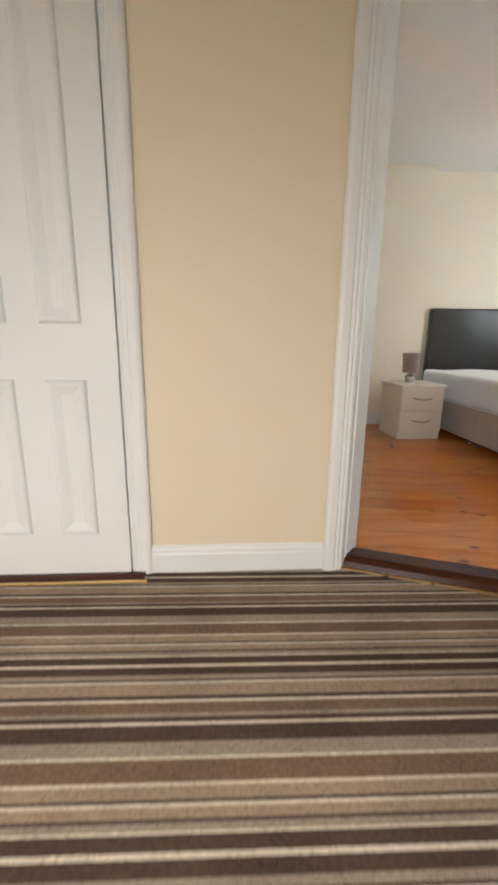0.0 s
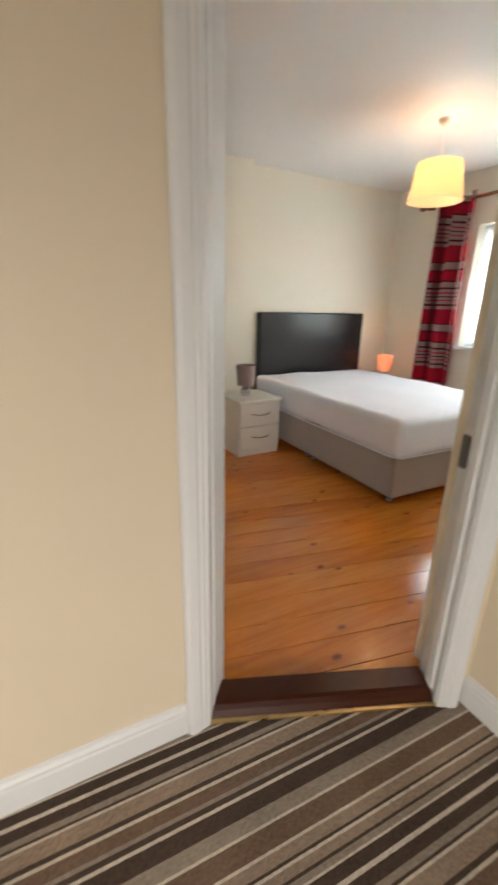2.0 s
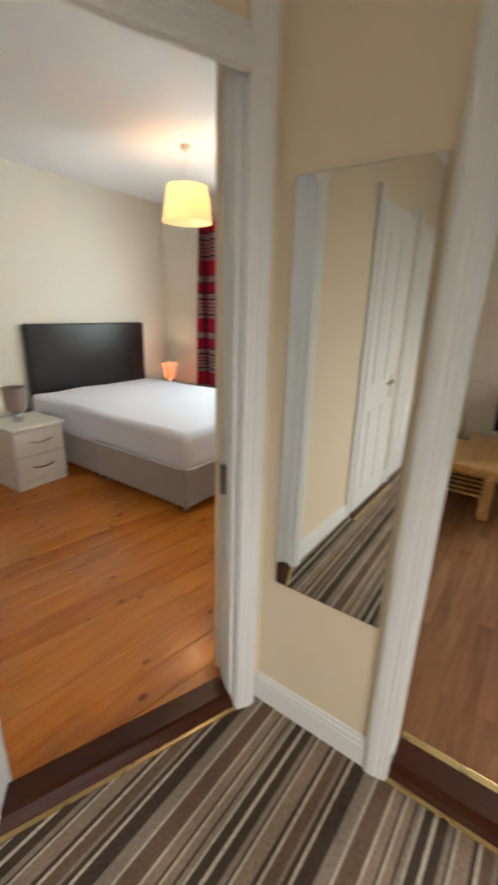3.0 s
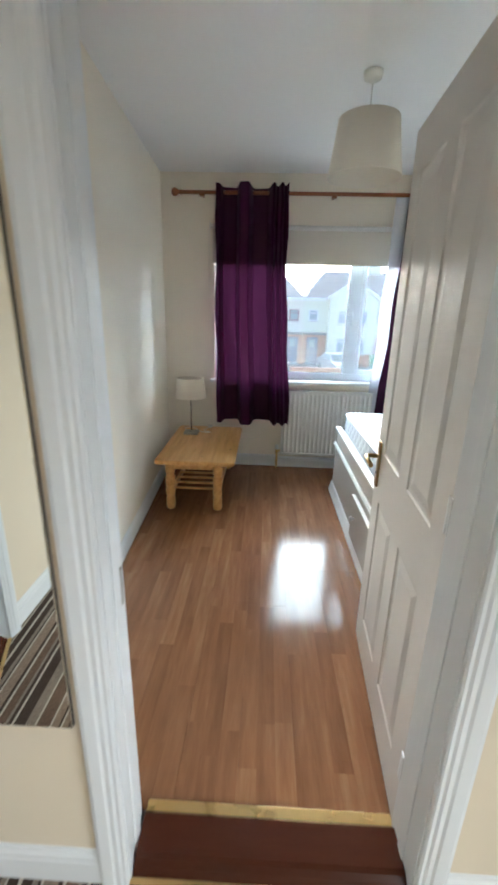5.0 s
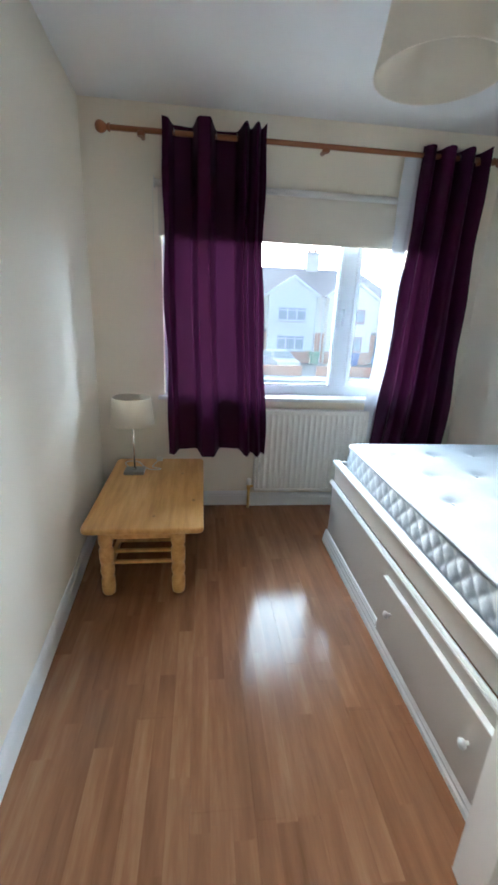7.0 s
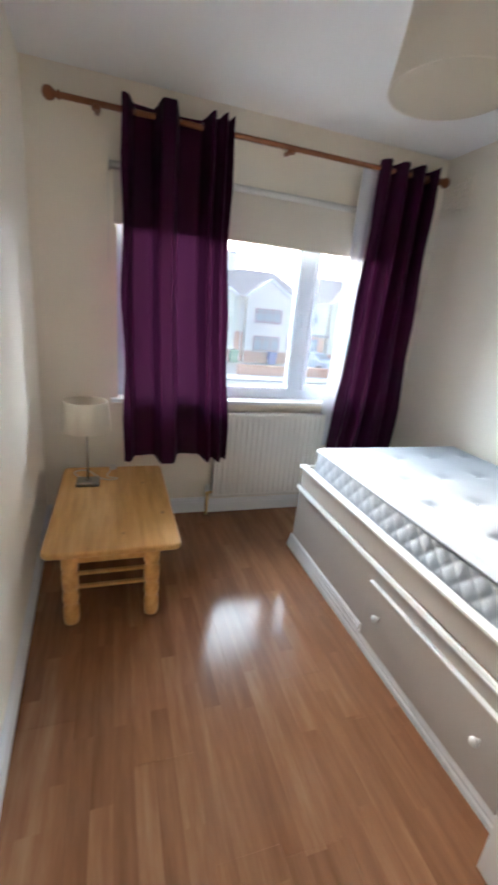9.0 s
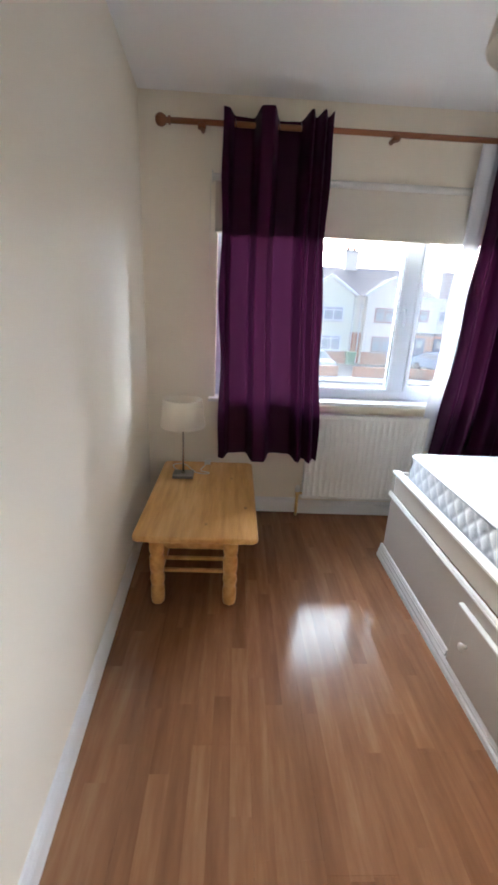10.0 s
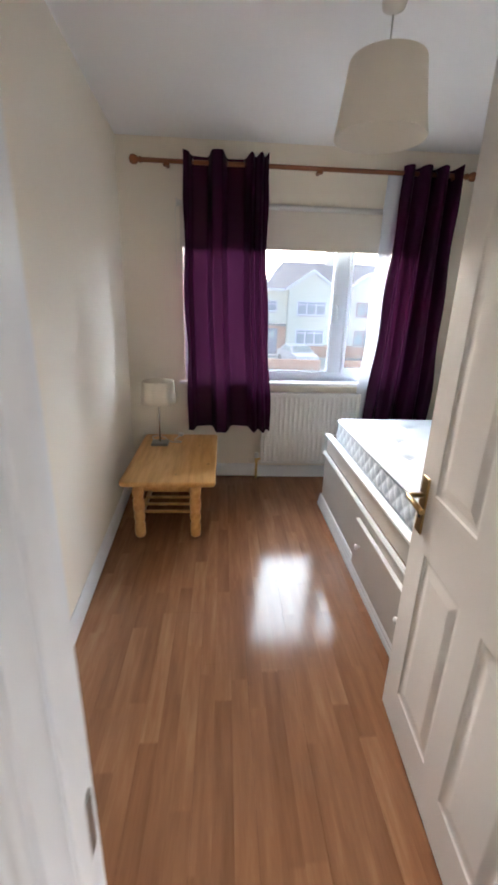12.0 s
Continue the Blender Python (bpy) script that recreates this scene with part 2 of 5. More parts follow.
def board_material(name, stops, grain_scale, rough, strip=0.0, run=0.0, knots=False, coat=0.0):
    """Wood along local x. strip and run: width and length of the strips printed on a laminate plank."""
    m, nt, b = shader(name)
    v = coords(nt, world_space=True)
    info = nt.nodes.new("ShaderNodeObjectInfo")
    sep = nt.nodes.new("ShaderNodeSeparateXYZ")
    nt.links.new(v, sep.inputs[0])
    tone = info.outputs["Random"]
    shift = math_node(nt, "MULTIPLY", info.outputs["Random"], 37.0)
    if strip:
        row = math_node(nt, "FLOOR", math_node(nt, "MULTIPLY", sep.outputs[1], 1 / strip))
        wn = nt.nodes.new("ShaderNodeTexWhiteNoise")
        wn.noise_dimensions = "1D"
        nt.links.new(row, wn.inputs["W"])
        along = math_node(nt, "FLOOR", math_node(nt, "ADD", math_node(nt, "MULTIPLY", sep.outputs[0], 1 / run), math_node(nt, "MULTIPLY", wn.outputs[0], 7.0)))
        wn2 = nt.nodes.new("ShaderNodeTexWhiteNoise")
        wn2.noise_dimensions = "2D"
        cx = nt.nodes.new("ShaderNodeCombineXYZ")
        nt.links.new(row, cx.inputs[0])
        nt.links.new(along, cx.inputs[1])
        nt.links.new(cx.outputs[0], wn2.inputs["Vector"])
        tone = wn2.outputs[0]
        shift = math_node(nt, "MULTIPLY", tone, 41.0)
    cmb = nt.nodes.new("ShaderNodeCombineXYZ")
    nt.links.new(math_node(nt, "MULTIPLY", sep.outputs[0], 1.0), cmb.inputs[0])
    nt.links.new(math_node(nt, "MULTIPLY", sep.outputs[1], 9.0 if strip else 14.0), cmb.inputs[1])
    nt.links.new(shift, cmb.inputs[2])
    grain = noise_tex(nt, cmb.outputs[0], grain_scale, 5.0, 0.6)
    fine = noise_tex(nt, cmb.outputs[0], grain_scale * 6, 3.0, 0.6)
    f = math_node(nt, "ADD", math_node(nt, "MULTIPLY", tone, 0.21 if strip else 0.20), math_node(nt, "ADD", math_node(nt, "MULTIPLY", grain, 0.60), math_node(nt, "MULTIPLY", fine, 0.10)))
    col = ramp(nt, f, stops)
    if knots:
        vor = node(nt, "ShaderNodeTexVoronoi", Scale=5.2)
        cm2 = nt.nodes.new("ShaderNodeCombineXYZ")
        nt.links.new(sep.outputs[0], cm2.inputs[0])
        nt.links.new(math_node(nt, "MULTIPLY", sep.outputs[1], 1.7), cm2.inputs[1])
        nt.links.new(shift, cm2.inputs[2])
        nt.links.new(cm2.outputs[0], vor.inputs["Vector"])
        k = ramp(nt, vor.outputs["Distance"], [(0.06, (1, 1, 1)), (0.15, (0, 0, 0))])
        col = mixed(nt, math_node(nt, "MULTIPLY", k, 0.75), col, (0.055, 0.017, 0.006))
        rub = ramp(nt, noise_tex(nt, v, 5.5, 6.0, 0.75), [(0.66, (0, 0, 0)), (0.72, (1, 1, 1))])
        col = mixed(nt, math_node(nt, "MULTIPLY", rub, 0.45), col, (0.62, 0.42, 0.24))
    nt.links.new(col, b.inputs["Base Color"])
    wear = noise_tex(nt, v, 3.0, 4.0)
    nt.links.new(math_node(nt, "ADD", math_node(nt, "MULTIPLY", wear, 0.12), rough - 0.06), b.inputs["Roughness"])
    b.inputs["Specular IOR Level"].default_value = 0.45 if strip else 0.6
    b.inputs["Coat Roughness"].default_value = 0.12
    bumped(nt, b, math_node(nt, "ADD", grain, math_node(nt, "MULTIPLY", wear, 0.8)), 0.05 if strip else 0.12, 0.002)
    return m


CARPET = carpet_material()
LAMINATE = board_material("beech_strip_laminate", [(0.2, (0.172, 0.071, 0.030)), (0.5, (0.280, 0.131, 0.061)), (0.8, (0.415, 0.232, 0.118))], 3.0, 0.135, 0.0635, 0.62)
PINEBOARD = board_material("varnished_pine_board", [(0.15, (0.34, 0.076, 0.006)), (0.42, (0.54, 0.165, 0.014)), (0.72, (0.70, 0.26, 0.036))], 2.2, 0.14, knots=True)


def pine_furniture():
    m, nt, b = shader("lacquered_pine")
    v = coords(nt, (1.2, 12, 12))
    g = noise_tex(nt, v, 2.4, 5.0, 0.6)
    col = ramp(nt, g, [(0.3, (0.56, 0.27, 0.075)), (0.55, (0.71, 0.395, 0.13)), (0.75, (0.79, 0.49, 0.20))])
    vor = node(nt, "ShaderNodeTexVoronoi", Scale=5.0)
    nt.links.new(coords(nt, (1, 1.6, 1)), vor.inputs["Vector"])
    k = ramp(nt, vor.outputs["Distance"], [(0.05, (1, 1, 1)), (0.10, (0, 0, 0))])
    nt.links.new(mixed(nt, math_node(nt, "MULTIPLY", k, 0.6), col, (0.16, 0.055, 0.015)), b.inputs["Base Color"])
    b.inputs["Roughness"].default_value = 0.3
    bumped(nt, b, g, 0.08, 0.001)
    return m


PINE = pine_furniture()

# ---- mesh tools ----


def box(bm, x0, x1, y0, y1, z0, z1, bevel=0.0, seg=2):
    made = bmesh.ops.create_cube(bm, size=1.0)["verts"]
    bmesh.ops.scale(bm, vec=(x1 - x0, y1 - y0, z1 - z0), verts=made)
    bmesh.ops.translate(bm, vec=((x0 + x1) / 2, (y0 + y1) / 2, (z0 + z1) / 2), verts=made)
    if bevel:
        edges = list({e for v in made for e in v.link_edges})
        bmesh.ops.bevel(bm, geom=edges, offset=bevel, segments=seg, affect="EDGES", profile=0.6)
    return bm


def prism(bm, pts, z0, z1):
    lo, hi = [bm.verts.new((x, y, z0)) for x, y in pts], [bm.verts.new((x, y, z1)) for x, y in pts]
    bm.faces.new(lo[::-1])
    bm.faces.new(hi)
    n = len(pts)
    for i in range(n):
        bm.faces.new((lo[i], lo[(i + 1) % n], hi[(i + 1) % n], hi[i]))
    bmesh.ops.recalc_face_normals(bm, faces=bm.faces)
    return bm


def lathe(bm, profile, cx=0.0, cy=0.0, seg=24, closed=True):
    rings = [[bm.verts.new((cx + r * math.cos(2 * math.pi * k / seg), cy + r * math.sin(2 * math.pi * k / seg), z)) for k in range(seg)] for r, z in profile]
    for a, b in zip(rings, rings[1:]):
        for k in range(seg):
            f = bm.faces.new((a[k], a[(k + 1) % seg], b[(k + 1) % seg], b[k]))
            f.smooth = True
    if closed:
        bm.faces.new(rings[0][::-1])
        bm.faces.new(rings[-1])
    return bm


def tube(bm, pts, r, seg=10):
    pts = [Vector(p) for p in pts]
    rings = []
    for i, p in enumerate(pts):
        d = (pts[min(i + 1, len(pts) - 1)] - pts[max(i - 1, 0)]).normalized()
        side = d.orthogonal().normalized() if i == 0 else (side - d * side.dot(d)).normalized()
        up = d.cross(side)
        rings.append([bm.verts.new(p + r * (math.cos(2 * math.pi * k / seg) * side + math.sin(2 * math.pi * k / seg) * up)) for k in range(seg)])
    for a, b in zip(rings, rings[1:]):
        for k in range(seg):
            bm.faces.new((a[k], a[(k + 1) % seg], b[(k + 1) % seg], b[k])).smooth = True
    bm.faces.new(rings[0][::-1])
    bm.faces.new(rings[-1])
    return bm


def sheet(bm, nu, nv, place):
    """A grid of quads; place(u, v) with u and v from 0 to 1 gives each point."""
    g = [[bm.verts.new(place(i / nu, j / nv)) for j in range(nv + 1)] for i in range(nu + 1)]
    for i in range(nu):
        for j in range(nv):
            bm.faces.new((g[i][j], g[i + 1][j], g[i + 1][j + 1], g[i][j + 1])).smooth = True
    return bm


def moulding(bm, profile, length):
    """A profile of (across, out) points run along z for a length."""
    return prism(bm, profile, 0.0, length)


def finish(name, bm, material):
    me = bpy.data.meshes.new(name)
    bm.normal_update()
    bm.to_mesh(me)
    bm.free()
    me.materials.append(material)
    return new(name, me)


def part(name, bm, material, parent, label=""):
    ob = finish(name, bm, material)
    ob.parent = parent
    return tagged(ob, label)


def thing(name, label, category, m=None, group=""):
    ob = new(name)
    if m is not None:
        ob.matrix_world = m
    return tagged(ob, label, category, group)


def setting(name, bm, material, label="", category="wall"):
    return tagged(finish(name, bm, material), label, category, kind="structure")


def B():
    return bmesh.new()


# ---- floors, walls, ceiling ----
AX, AY, BX, BY = 0.877, 1.757, 1.575, 1.487
DIAG = math.degrees(math.atan2(BY - AY, BX - AX))
UX, UY = math.cos(radians(DIAG)), math.sin(radians(DIAG))
NX, NY = -UY, UX
DIAG_W = math.hypot(BX - AX, BY - AY)


def on_diag(u, n):
    return (AX + u * UX + n * NX, AY + u * UY + n * NY)


def pierced(place, us, zs, holes):
    """One solid sheet of wall: place(i, side, z) gives a corner at cut i on either face; holes are cells (i, j) left open."""
    bm, at = B(), {}

    def v(i, side, j):
        if (i, side, j) not in at:
            at[i, side, j] = bm.verts.new((*place(i, side), zs[j]))
        return at[i, side, j]
    solid = {(i, j) for i in range(len(us) - 1) for j in range(len(zs) - 1)} - set(holes)
    for i, j in solid:
        for side in (0, 1):
            bm.faces.new((v(i, side, j), v(i + 1, side, j), v(i + 1, side, j + 1), v(i, side, j + 1)))
        for (di, dj), ends in (((-1, 0), ((i, j), (i, j + 1))), ((1, 0), ((i + 1, j), (i + 1, j + 1))), ((0, -1), ((i, j), (i + 1, j))), ((0, 1), ((i, j + 1), (i + 1, j + 1)))):
            if (i + di, j + dj) not in solid:
                (a, p), (c, q) = ends
                bm.faces.new((v(a, 0, p), v(c, 0, q), v(c, 1, q), v(a, 1, p)))
    bmesh.ops.recalc_face_normals(bm, faces=bm.faces)
    return bm


def wall_along_x(y0, y1, us, zs, holes, turned=()):
    fixed = dict(turned)
    return pierced(lambda i, side: fixed.get((i, side), (us[i], (y0, y1)[side])), us, zs, holes)


def wall_along_y(x0, x1, us, zs, holes):
    return pierced(lambda i, side: ((x0, x1)[side], us[i]), us, zs, holes)


setting("floor_base", prism(B(), [(-2.1, -1.2), (4.98, -1.2), (4.98, 4.95), (-2.1, 4.95)], -0.25, -0.016), plain("screed", (0.2, 0.18, 0.16), 0.9), "rough screed under the floors", "floor")
setting("floor_hall_carpet", prism(B(), [(-1.9, -0.9), (1.69, -0.9), (1.69, 1.46), on_diag(DIAG_W + 0.03, 0.005), on_diag(-0.03, 0.005), (AX - 0.03, 1.775), (-1.9, 1.775)], -0.016, 0.0), CARPET, "carpet striped in brown, cream, taupe and black", "carpet")
setting("ceiling", prism(B(), [(-2.1, -1.2), (4.98, -1.2), (4.98, 4.95), (-2.1, 4.95)], CEIL, CEIL + 0.12), CEILING, "smooth matt white painted plaster ceiling", "ceiling")

setting("wall_north_hall", wall_along_x(1.765, 1.865, (-1.9, -1.46, -0.76, -0.563, 0.075, AX - 0.02), (0, 2.02, CEIL), ((1, 0), (3, 0)), {(5, 1): on_diag(-0.02, 0.11)}.items()), WALL, "cream painted landing wall between two doorways")
diag_ends = [[on_diag(-0.02, 0), on_diag(-0.02, 0.11)], [on_diag(DIAG_W + 0.02, 0), on_diag(DIAG_W + 0.02, 0.11)], [(1.675, 1.45), (1.675, 1.60)]]
setting("wall_diagonal", pierced(lambda i, side: diag_ends[i][side], (0, 1, 2), (0, 1.985, CEIL), ((0, 0),)), WALL, "cream painted angled wall over a bedroom doorway")
setting("wall_east_hall", wall_along_y(1.675, 1.82, (-1.1, 0.22, 0.973, 1.66), (0, 2.02, CEIL), ((1, 0),)), WALL, "cream painted landing wall with a mirror")
# The opening in this unseen wall is added to hold the landing lamp.
setting("wall_south_hall", wall_along_x(-1.0, -0.9, (-2.0, -1.1, 0.7, 1.675), (0, 0.80, 2.1, CEIL), ((1, 1),)), WALL, "cream painted landing wall with an opening added for the landing lamp")
setting("wall_west_hall", wall_along_y(-2.0, -1.9, (-0.9, 1.865), (0, CEIL), ()), WALL, "plain cream painted end wall of the landing")

setting("wall_west_bedroom", wall_along_y(0.35, 0.45, (1.865, 4.60), (0, CEIL), ()), WALL2, "pale cream painted bedroom wall")
setting("wall_north_bedroom", prism(B(), [(0.35, 4.60), (2.45, 4.60), (2.45, 4.70), (4.5, 4.70), (4.5, 4.82), (0.35, 4.82)], 0, CEIL), WALL2, "pale cream painted wall behind the bed")
setting("wall_east_bedroom", wall_along_y(4.34, 4.5, (1.66, 2.30, 3.68, 4.70), (0, 0.92, 2.02, CEIL), ((1, 1),)), WALL2, "pale cream painted bedroom wall with a window")
setting("wall_north_small_bedroom", prism(B(), [(1.82, 1.40), (4.78, 1.55), (4.78, 1.66), (1.82, 1.66)], 0, CEIL), WALL2, "pale cream painted wall between two bedrooms")
setting("wall_south_small_bedroom", wall_along_x(-1.1, -1.0, (1.82, 4.78), (0, CEIL), ()), WALL2, "pale cream painted wall beside the single bed")
setting("wall_east_small_bedroom", wall_along_y(4.78, 4.96, (-1.1, -0.62, 1.11, 1.66), (0, 0.825, 2.02, CEIL), ((1, 1),)), WALL2, "pale cream painted window wall of the small bedroom")

# ---- skirting ----
SKIRT = [(0, 0), (0.016, 0), (0.016, 0.075), (0.013, 0.082), (0.014, 0.092), (0.008, 0.100), (0.006, 0.108), (0, 0.110)]


def skirting(x0, y0, x1, y1, height=1.0, label="white gloss painted moulded skirting board"):
    """A board on the wall from one point to the other; the room is on the left of that way."""
    bm = B()
    L = math.hypot(x1 - x0, y1 - y0)
    a, c = [bm.verts.new((0, o, z * height)) for o, z in SKIRT], [bm.verts.new((L, o, z * height)) for o, z in SKIRT]
    n = len(SKIRT)
    for i in range(n):
        bm.faces.new((a[i], a[(i + 1) % n], c[(i + 1) % n], c[i]))
    bm.faces.new(a), bm.faces.new(c[::-1])
    bmesh.ops.recalc_face_normals(bm, faces=bm.faces)
    ob = setting("baseboard", bm, GLOSS, label, "skirting board")
    ob.matrix_world = pose(x0, y0, 0.0005, 0, 0, math.degrees(math.atan2(y1 - y0, x1 - x0)))


skirting(0.797, 1.765, 0.131, 1.765)
skirting(-0.655, 1.765, -0.70, 1.765)
skirting(1.675, 1.03, 1.675, 1.452)
skirting(1.675, -0.9, 1.675, 0.16)
skirting(-1.9, -0.9, 1.675, -0.9)
skirting(4.775, 1.55, 1.83, 1.40)
skirting(4.78, 0.50, 4.78, 1.545)
skirting(4.765, -1.0, 4.765, 0.515, 0.92)
skirting(1.83, -1.0, 4.76, -1.0)
skirting(2.45, 4.60, 0.45, 4.60)
skirting(4.34, 4.70, 2.45, 4.70)
skirting(4.34, 1.66, 4.34, 4.69)
skirting(2.0, 1.66, 4.33, 1.66)

# ---- doors ----
CASING = [(0, 0), (0, 0.010), (0.005, 0.014), (0.013, 0.013), (0.019, 0.017), (0.030, 0.016), (0.036, 0.020), (0.060, 0.021), (0.070, 0.017), (0.075, 0.010), (0.075, 0)]


def casing_strip(length, flip=False):
    """Upright architrave; its inner edge at x = 0, and it reaches out to -y."""
    bm = B()
    moulding(bm, [((-a if flip else a), -o) for a, o in CASING], length)
    return bm


def doorway(name, label, m, w, depth, left=None, back=True, head=2.0, stop=0.06, proud=0.012, splay=(0.0, 0.0)):
    """A lined doorway. splay: how far the far edges of the two jambs stand along the wall from their near edges."""
    t = tagged(new(name), label, "door frame", kind="structure")
    t.matrix_world = m
    sl, sr = splay
    part("jamb", prism(B(), [(min(sl, 0.0) - 0.02, -0.004), (0.0, -0.004), (sl, depth + 0.004), (min(sl, 0.0) - 0.02, depth + 0.004)], 0, head), GLOSS, t)
    part("jamb", prism(B(), [(w, -0.004), (w + sr + 0.02, -0.004), (w + sr + 0.02, depth + 0.004), (w + sr, depth + 0.004)], 0, head), GLOSS, t)
    part("head", box(B(), -0.02, w + 0.02, -0.004, depth + 0.004, head, head + 0.02, 0.002), GLOSS, t)
    part("door_stop", box(B(), min(0.0, sl), proud + sl * stop / depth, stop, stop + 0.035, 0, head - 0.012, 0.002), GLOSS, t)
    part("door_stop", box(B(), w - proud, w + sr * 0.8, stop, stop + 0.035, 0, head - 0.012, 0.002), GLOSS, t)
    part("door_stop", box(B(), 0.0, w, stop, stop + 0.035, head - 0.012, head, 0.002), GLOSS, t)
    lc = part("casing", casing_strip(head + 0.07, True), GLOSS, t)
    lc.matrix_local = left if left is not None else pose(-0.003, -0.004, 0)
    rc = part("casing", casing_strip(head + 0.07), GLOSS, t)
    rc.matrix_local = pose(w + 0.003, -0.004, 0)
    hc = part("casing", casing_strip(w + 0.012, True), GLOSS, t)
    hc.matrix_local = Matrix.Translation((w + 0.006, -0.006, head)) @ Matrix.Rotation(radians(-90), 4, "Y")
    if back:
        for x, fl in ((sl - 0.003, True), (w + sr + 0.003, False)):
            bm = B()
            moulding(bm, [((-a if fl else a), o) for a, o in CASING], head + 0.07)
            c = part("casing", bm, GLOSS, t)
            c.matrix_local = pose(x, depth + 0.004, 0)
    return t


def leaf(parent, w, h, t, rails, handle_x, handle_side, gloss=GLOSS, deep=1.0, st=0.105, mid=0.095):
    """A moulded four-panel door: hinge edge at x = 0, faces at y = 0 and y = -t."""
    (z0, z1), (z2, z3) = rails
    xm0, xm1 = w / 2 - mid / 2, w / 2 + mid / 2
    xs = (0, st, xm0, xm1, w - st, w)
    bm = pierced(lambda i, side: (xs[i], -t * side), xs, (0, z0, z1, z2, z3, h), ((1, 1), (3, 1), (1, 3), (3, 3)))
    part("leaf_frame", bm, gloss, parent)
    for x0, x1 in ((st, xm0), (xm1, w - st)):
        for a, c in ((z0, z1), (z2, z3)):
            bm = B()
            for y, s in ((0.0, -1), (-t, 1)):
                loops = []
                for inset, sink in ((0.0, 0.0), (0.005, 0.011), (0.012, 0.0145), (0.020, 0.0145), (0.050, 0.003), (0.054, 0.003)):
                    loops.append([bm.verts.new((px, y + s * sink * deep, pz)) for px, pz in ((x0 + inset, a + inset), (x1 - inset, a + inset), (x1 - inset, c - inset), (x0 + inset, c - inset))])
                for p, q in zip(loops, loops[1:]):
                    for k in range(4):
                        bm.faces.new((p[k], p[(k + 1) % 4], q[(k + 1) % 4], q[k]))
                bm.faces.new(loops[-1])
            bmesh.ops.recalc_face_normals(bm, faces=bm.faces)
            part("panel", bm, gloss, parent)
    for y, s in ((0.0, 1), (-t, -1)):
        plate = part("handle_plate", box(B(), handle_x - 0.021, handle_x + 0.021, min(y, y + s * 0.008), max(y, y + s * 0.008), 0.76, 0.945, 0.004, 3), BRONZE, parent, "antique brass lever plate")
        bm = B()
        hx = handle_x
        tube(bm, [(hx, y + s * 0.006, 0.885), (hx, y + s * 0.045, 0.885), (hx + handle_side * 0.012, y + s * 0.056, 0.885), (hx + handle_side * 0.06, y + s * 0.056, 0.886), (hx + handle_side * 0.105, y + s * 0.052, 0.880)], 0.0085)
        part("lever", bm, BRONZE, plate, "antique brass lever")
        bm = B()
        tube(bm, [(hx, y + s * 0.007, 0.815), (hx, y + s * 0.0095, 0.815)], 0.006)
        part("keyhole", bm, RUBBER, plate)
    return parent


def hinge(parent, x, y, z):
    bm = B()
    box(bm, x - 0.012, x + 0.012, y - 0.003, y + 0.001, z, z + 0.09, 0.001)
    lathe(bm, [(0.006, z), (0.006, z + 0.09)], x, y - 0.004, 10)
    part("hinge", bm, GLOSS, parent, "painted butt hinge")


frame0 = doorway("door_frame_store", "white gloss painted frame of the store door", pose(-0.539, 1.765, 0), 0.593, 0.10, back=False)
door0 = tagged(new("door_store"), "closed white moulded four-panel door", "door", kind="structure")
door0.matrix_world = pose(0.0525, 1.777, 0.012, 0, 0, 180)
leaf(door0, 0.590, 1.985, -0.036, ((0.164, 0.732), (0.915, 1.84)), 0.530, -1, st=0.1085, mid=0.101)
for hz in (0.19, 1.60):
    hinge(frame0, 0.591, -0.002 + 0.012, hz)
doorway("door_frame_far", "white gloss painted frame at the end of the landing", pose(-1.44, 1.765, 0), 0.66, 0.10, back=False)
door3 = tagged(new("door_far"), "closed white moulded door seen in the mirror", "door", kind="structure")
door3.matrix_world = pose(-0.784, 1.780, 0.012, 0, 0, 180)
leaf(door3, 0.652, 1.985, -0.036, ((0.164, 0.732), (0.915, 1.84)), 0.60, -1, st=0.1085, mid=0.101)
setting("wall_store_back", prism(B(), [(-1.9, 1.90), (0.35, 1.90), (0.35, 1.95), (-1.9, 1.95)], 0, CEIL), WALL, "plain wall behind the closed store doors")

door_m = pose(AX, AY, 0, 0, 0, DIAG)
frame1 = doorway("door_frame_bedroom", "white gloss painted frame of the open bedroom doorway", door_m, DIAG_W, 0.136, left=pose(-0.004, -0.002, 0, 0, 0, -DIAG), head=1.965, proud=0.005, stop=0.025, splay=(0.046, 0.024))
part("strike_plate", box(B(), DIAG_W + 0.002, DIAG_W + 0.012, 0.092, 0.116, 0.815, 0.915, 0.001), LAMPBASE, frame1, "dark steel strike plate")
frame2 = doorway("door_frame_small_bedroom", "white gloss painted frame of the small bedroom doorway", pose(1.675, 0.953, 0, 0, 0, -90), 0.713, 0.145, stop=0.055, proud=0.005, splay=(-0.018, 0.0))
part("strike_plate", box(B(), -0.020, -0.0105, 0.106, 0.128, 0.765, 0.860, 0.001), STEEL, frame2, "steel strike plate with latch hole")
# Creamier than the frame's white, and darkened for the shade on this door.
DOORPAINT = plain("creamy_shaded_door_paint", (0.73, 0.695, 0.66), 0.42, vary=0.02, grain=25, blot=1.5, bump=0.05, depth=0.0005, spec=0.2)
door2 = tagged(new("door_small_bedroom"), "white moulded four-panel door standing open beside the single bed", "door", kind="structure")
door2.matrix_world = pose(1.829, 0.236, 0.010, 0, 0, -3.75)
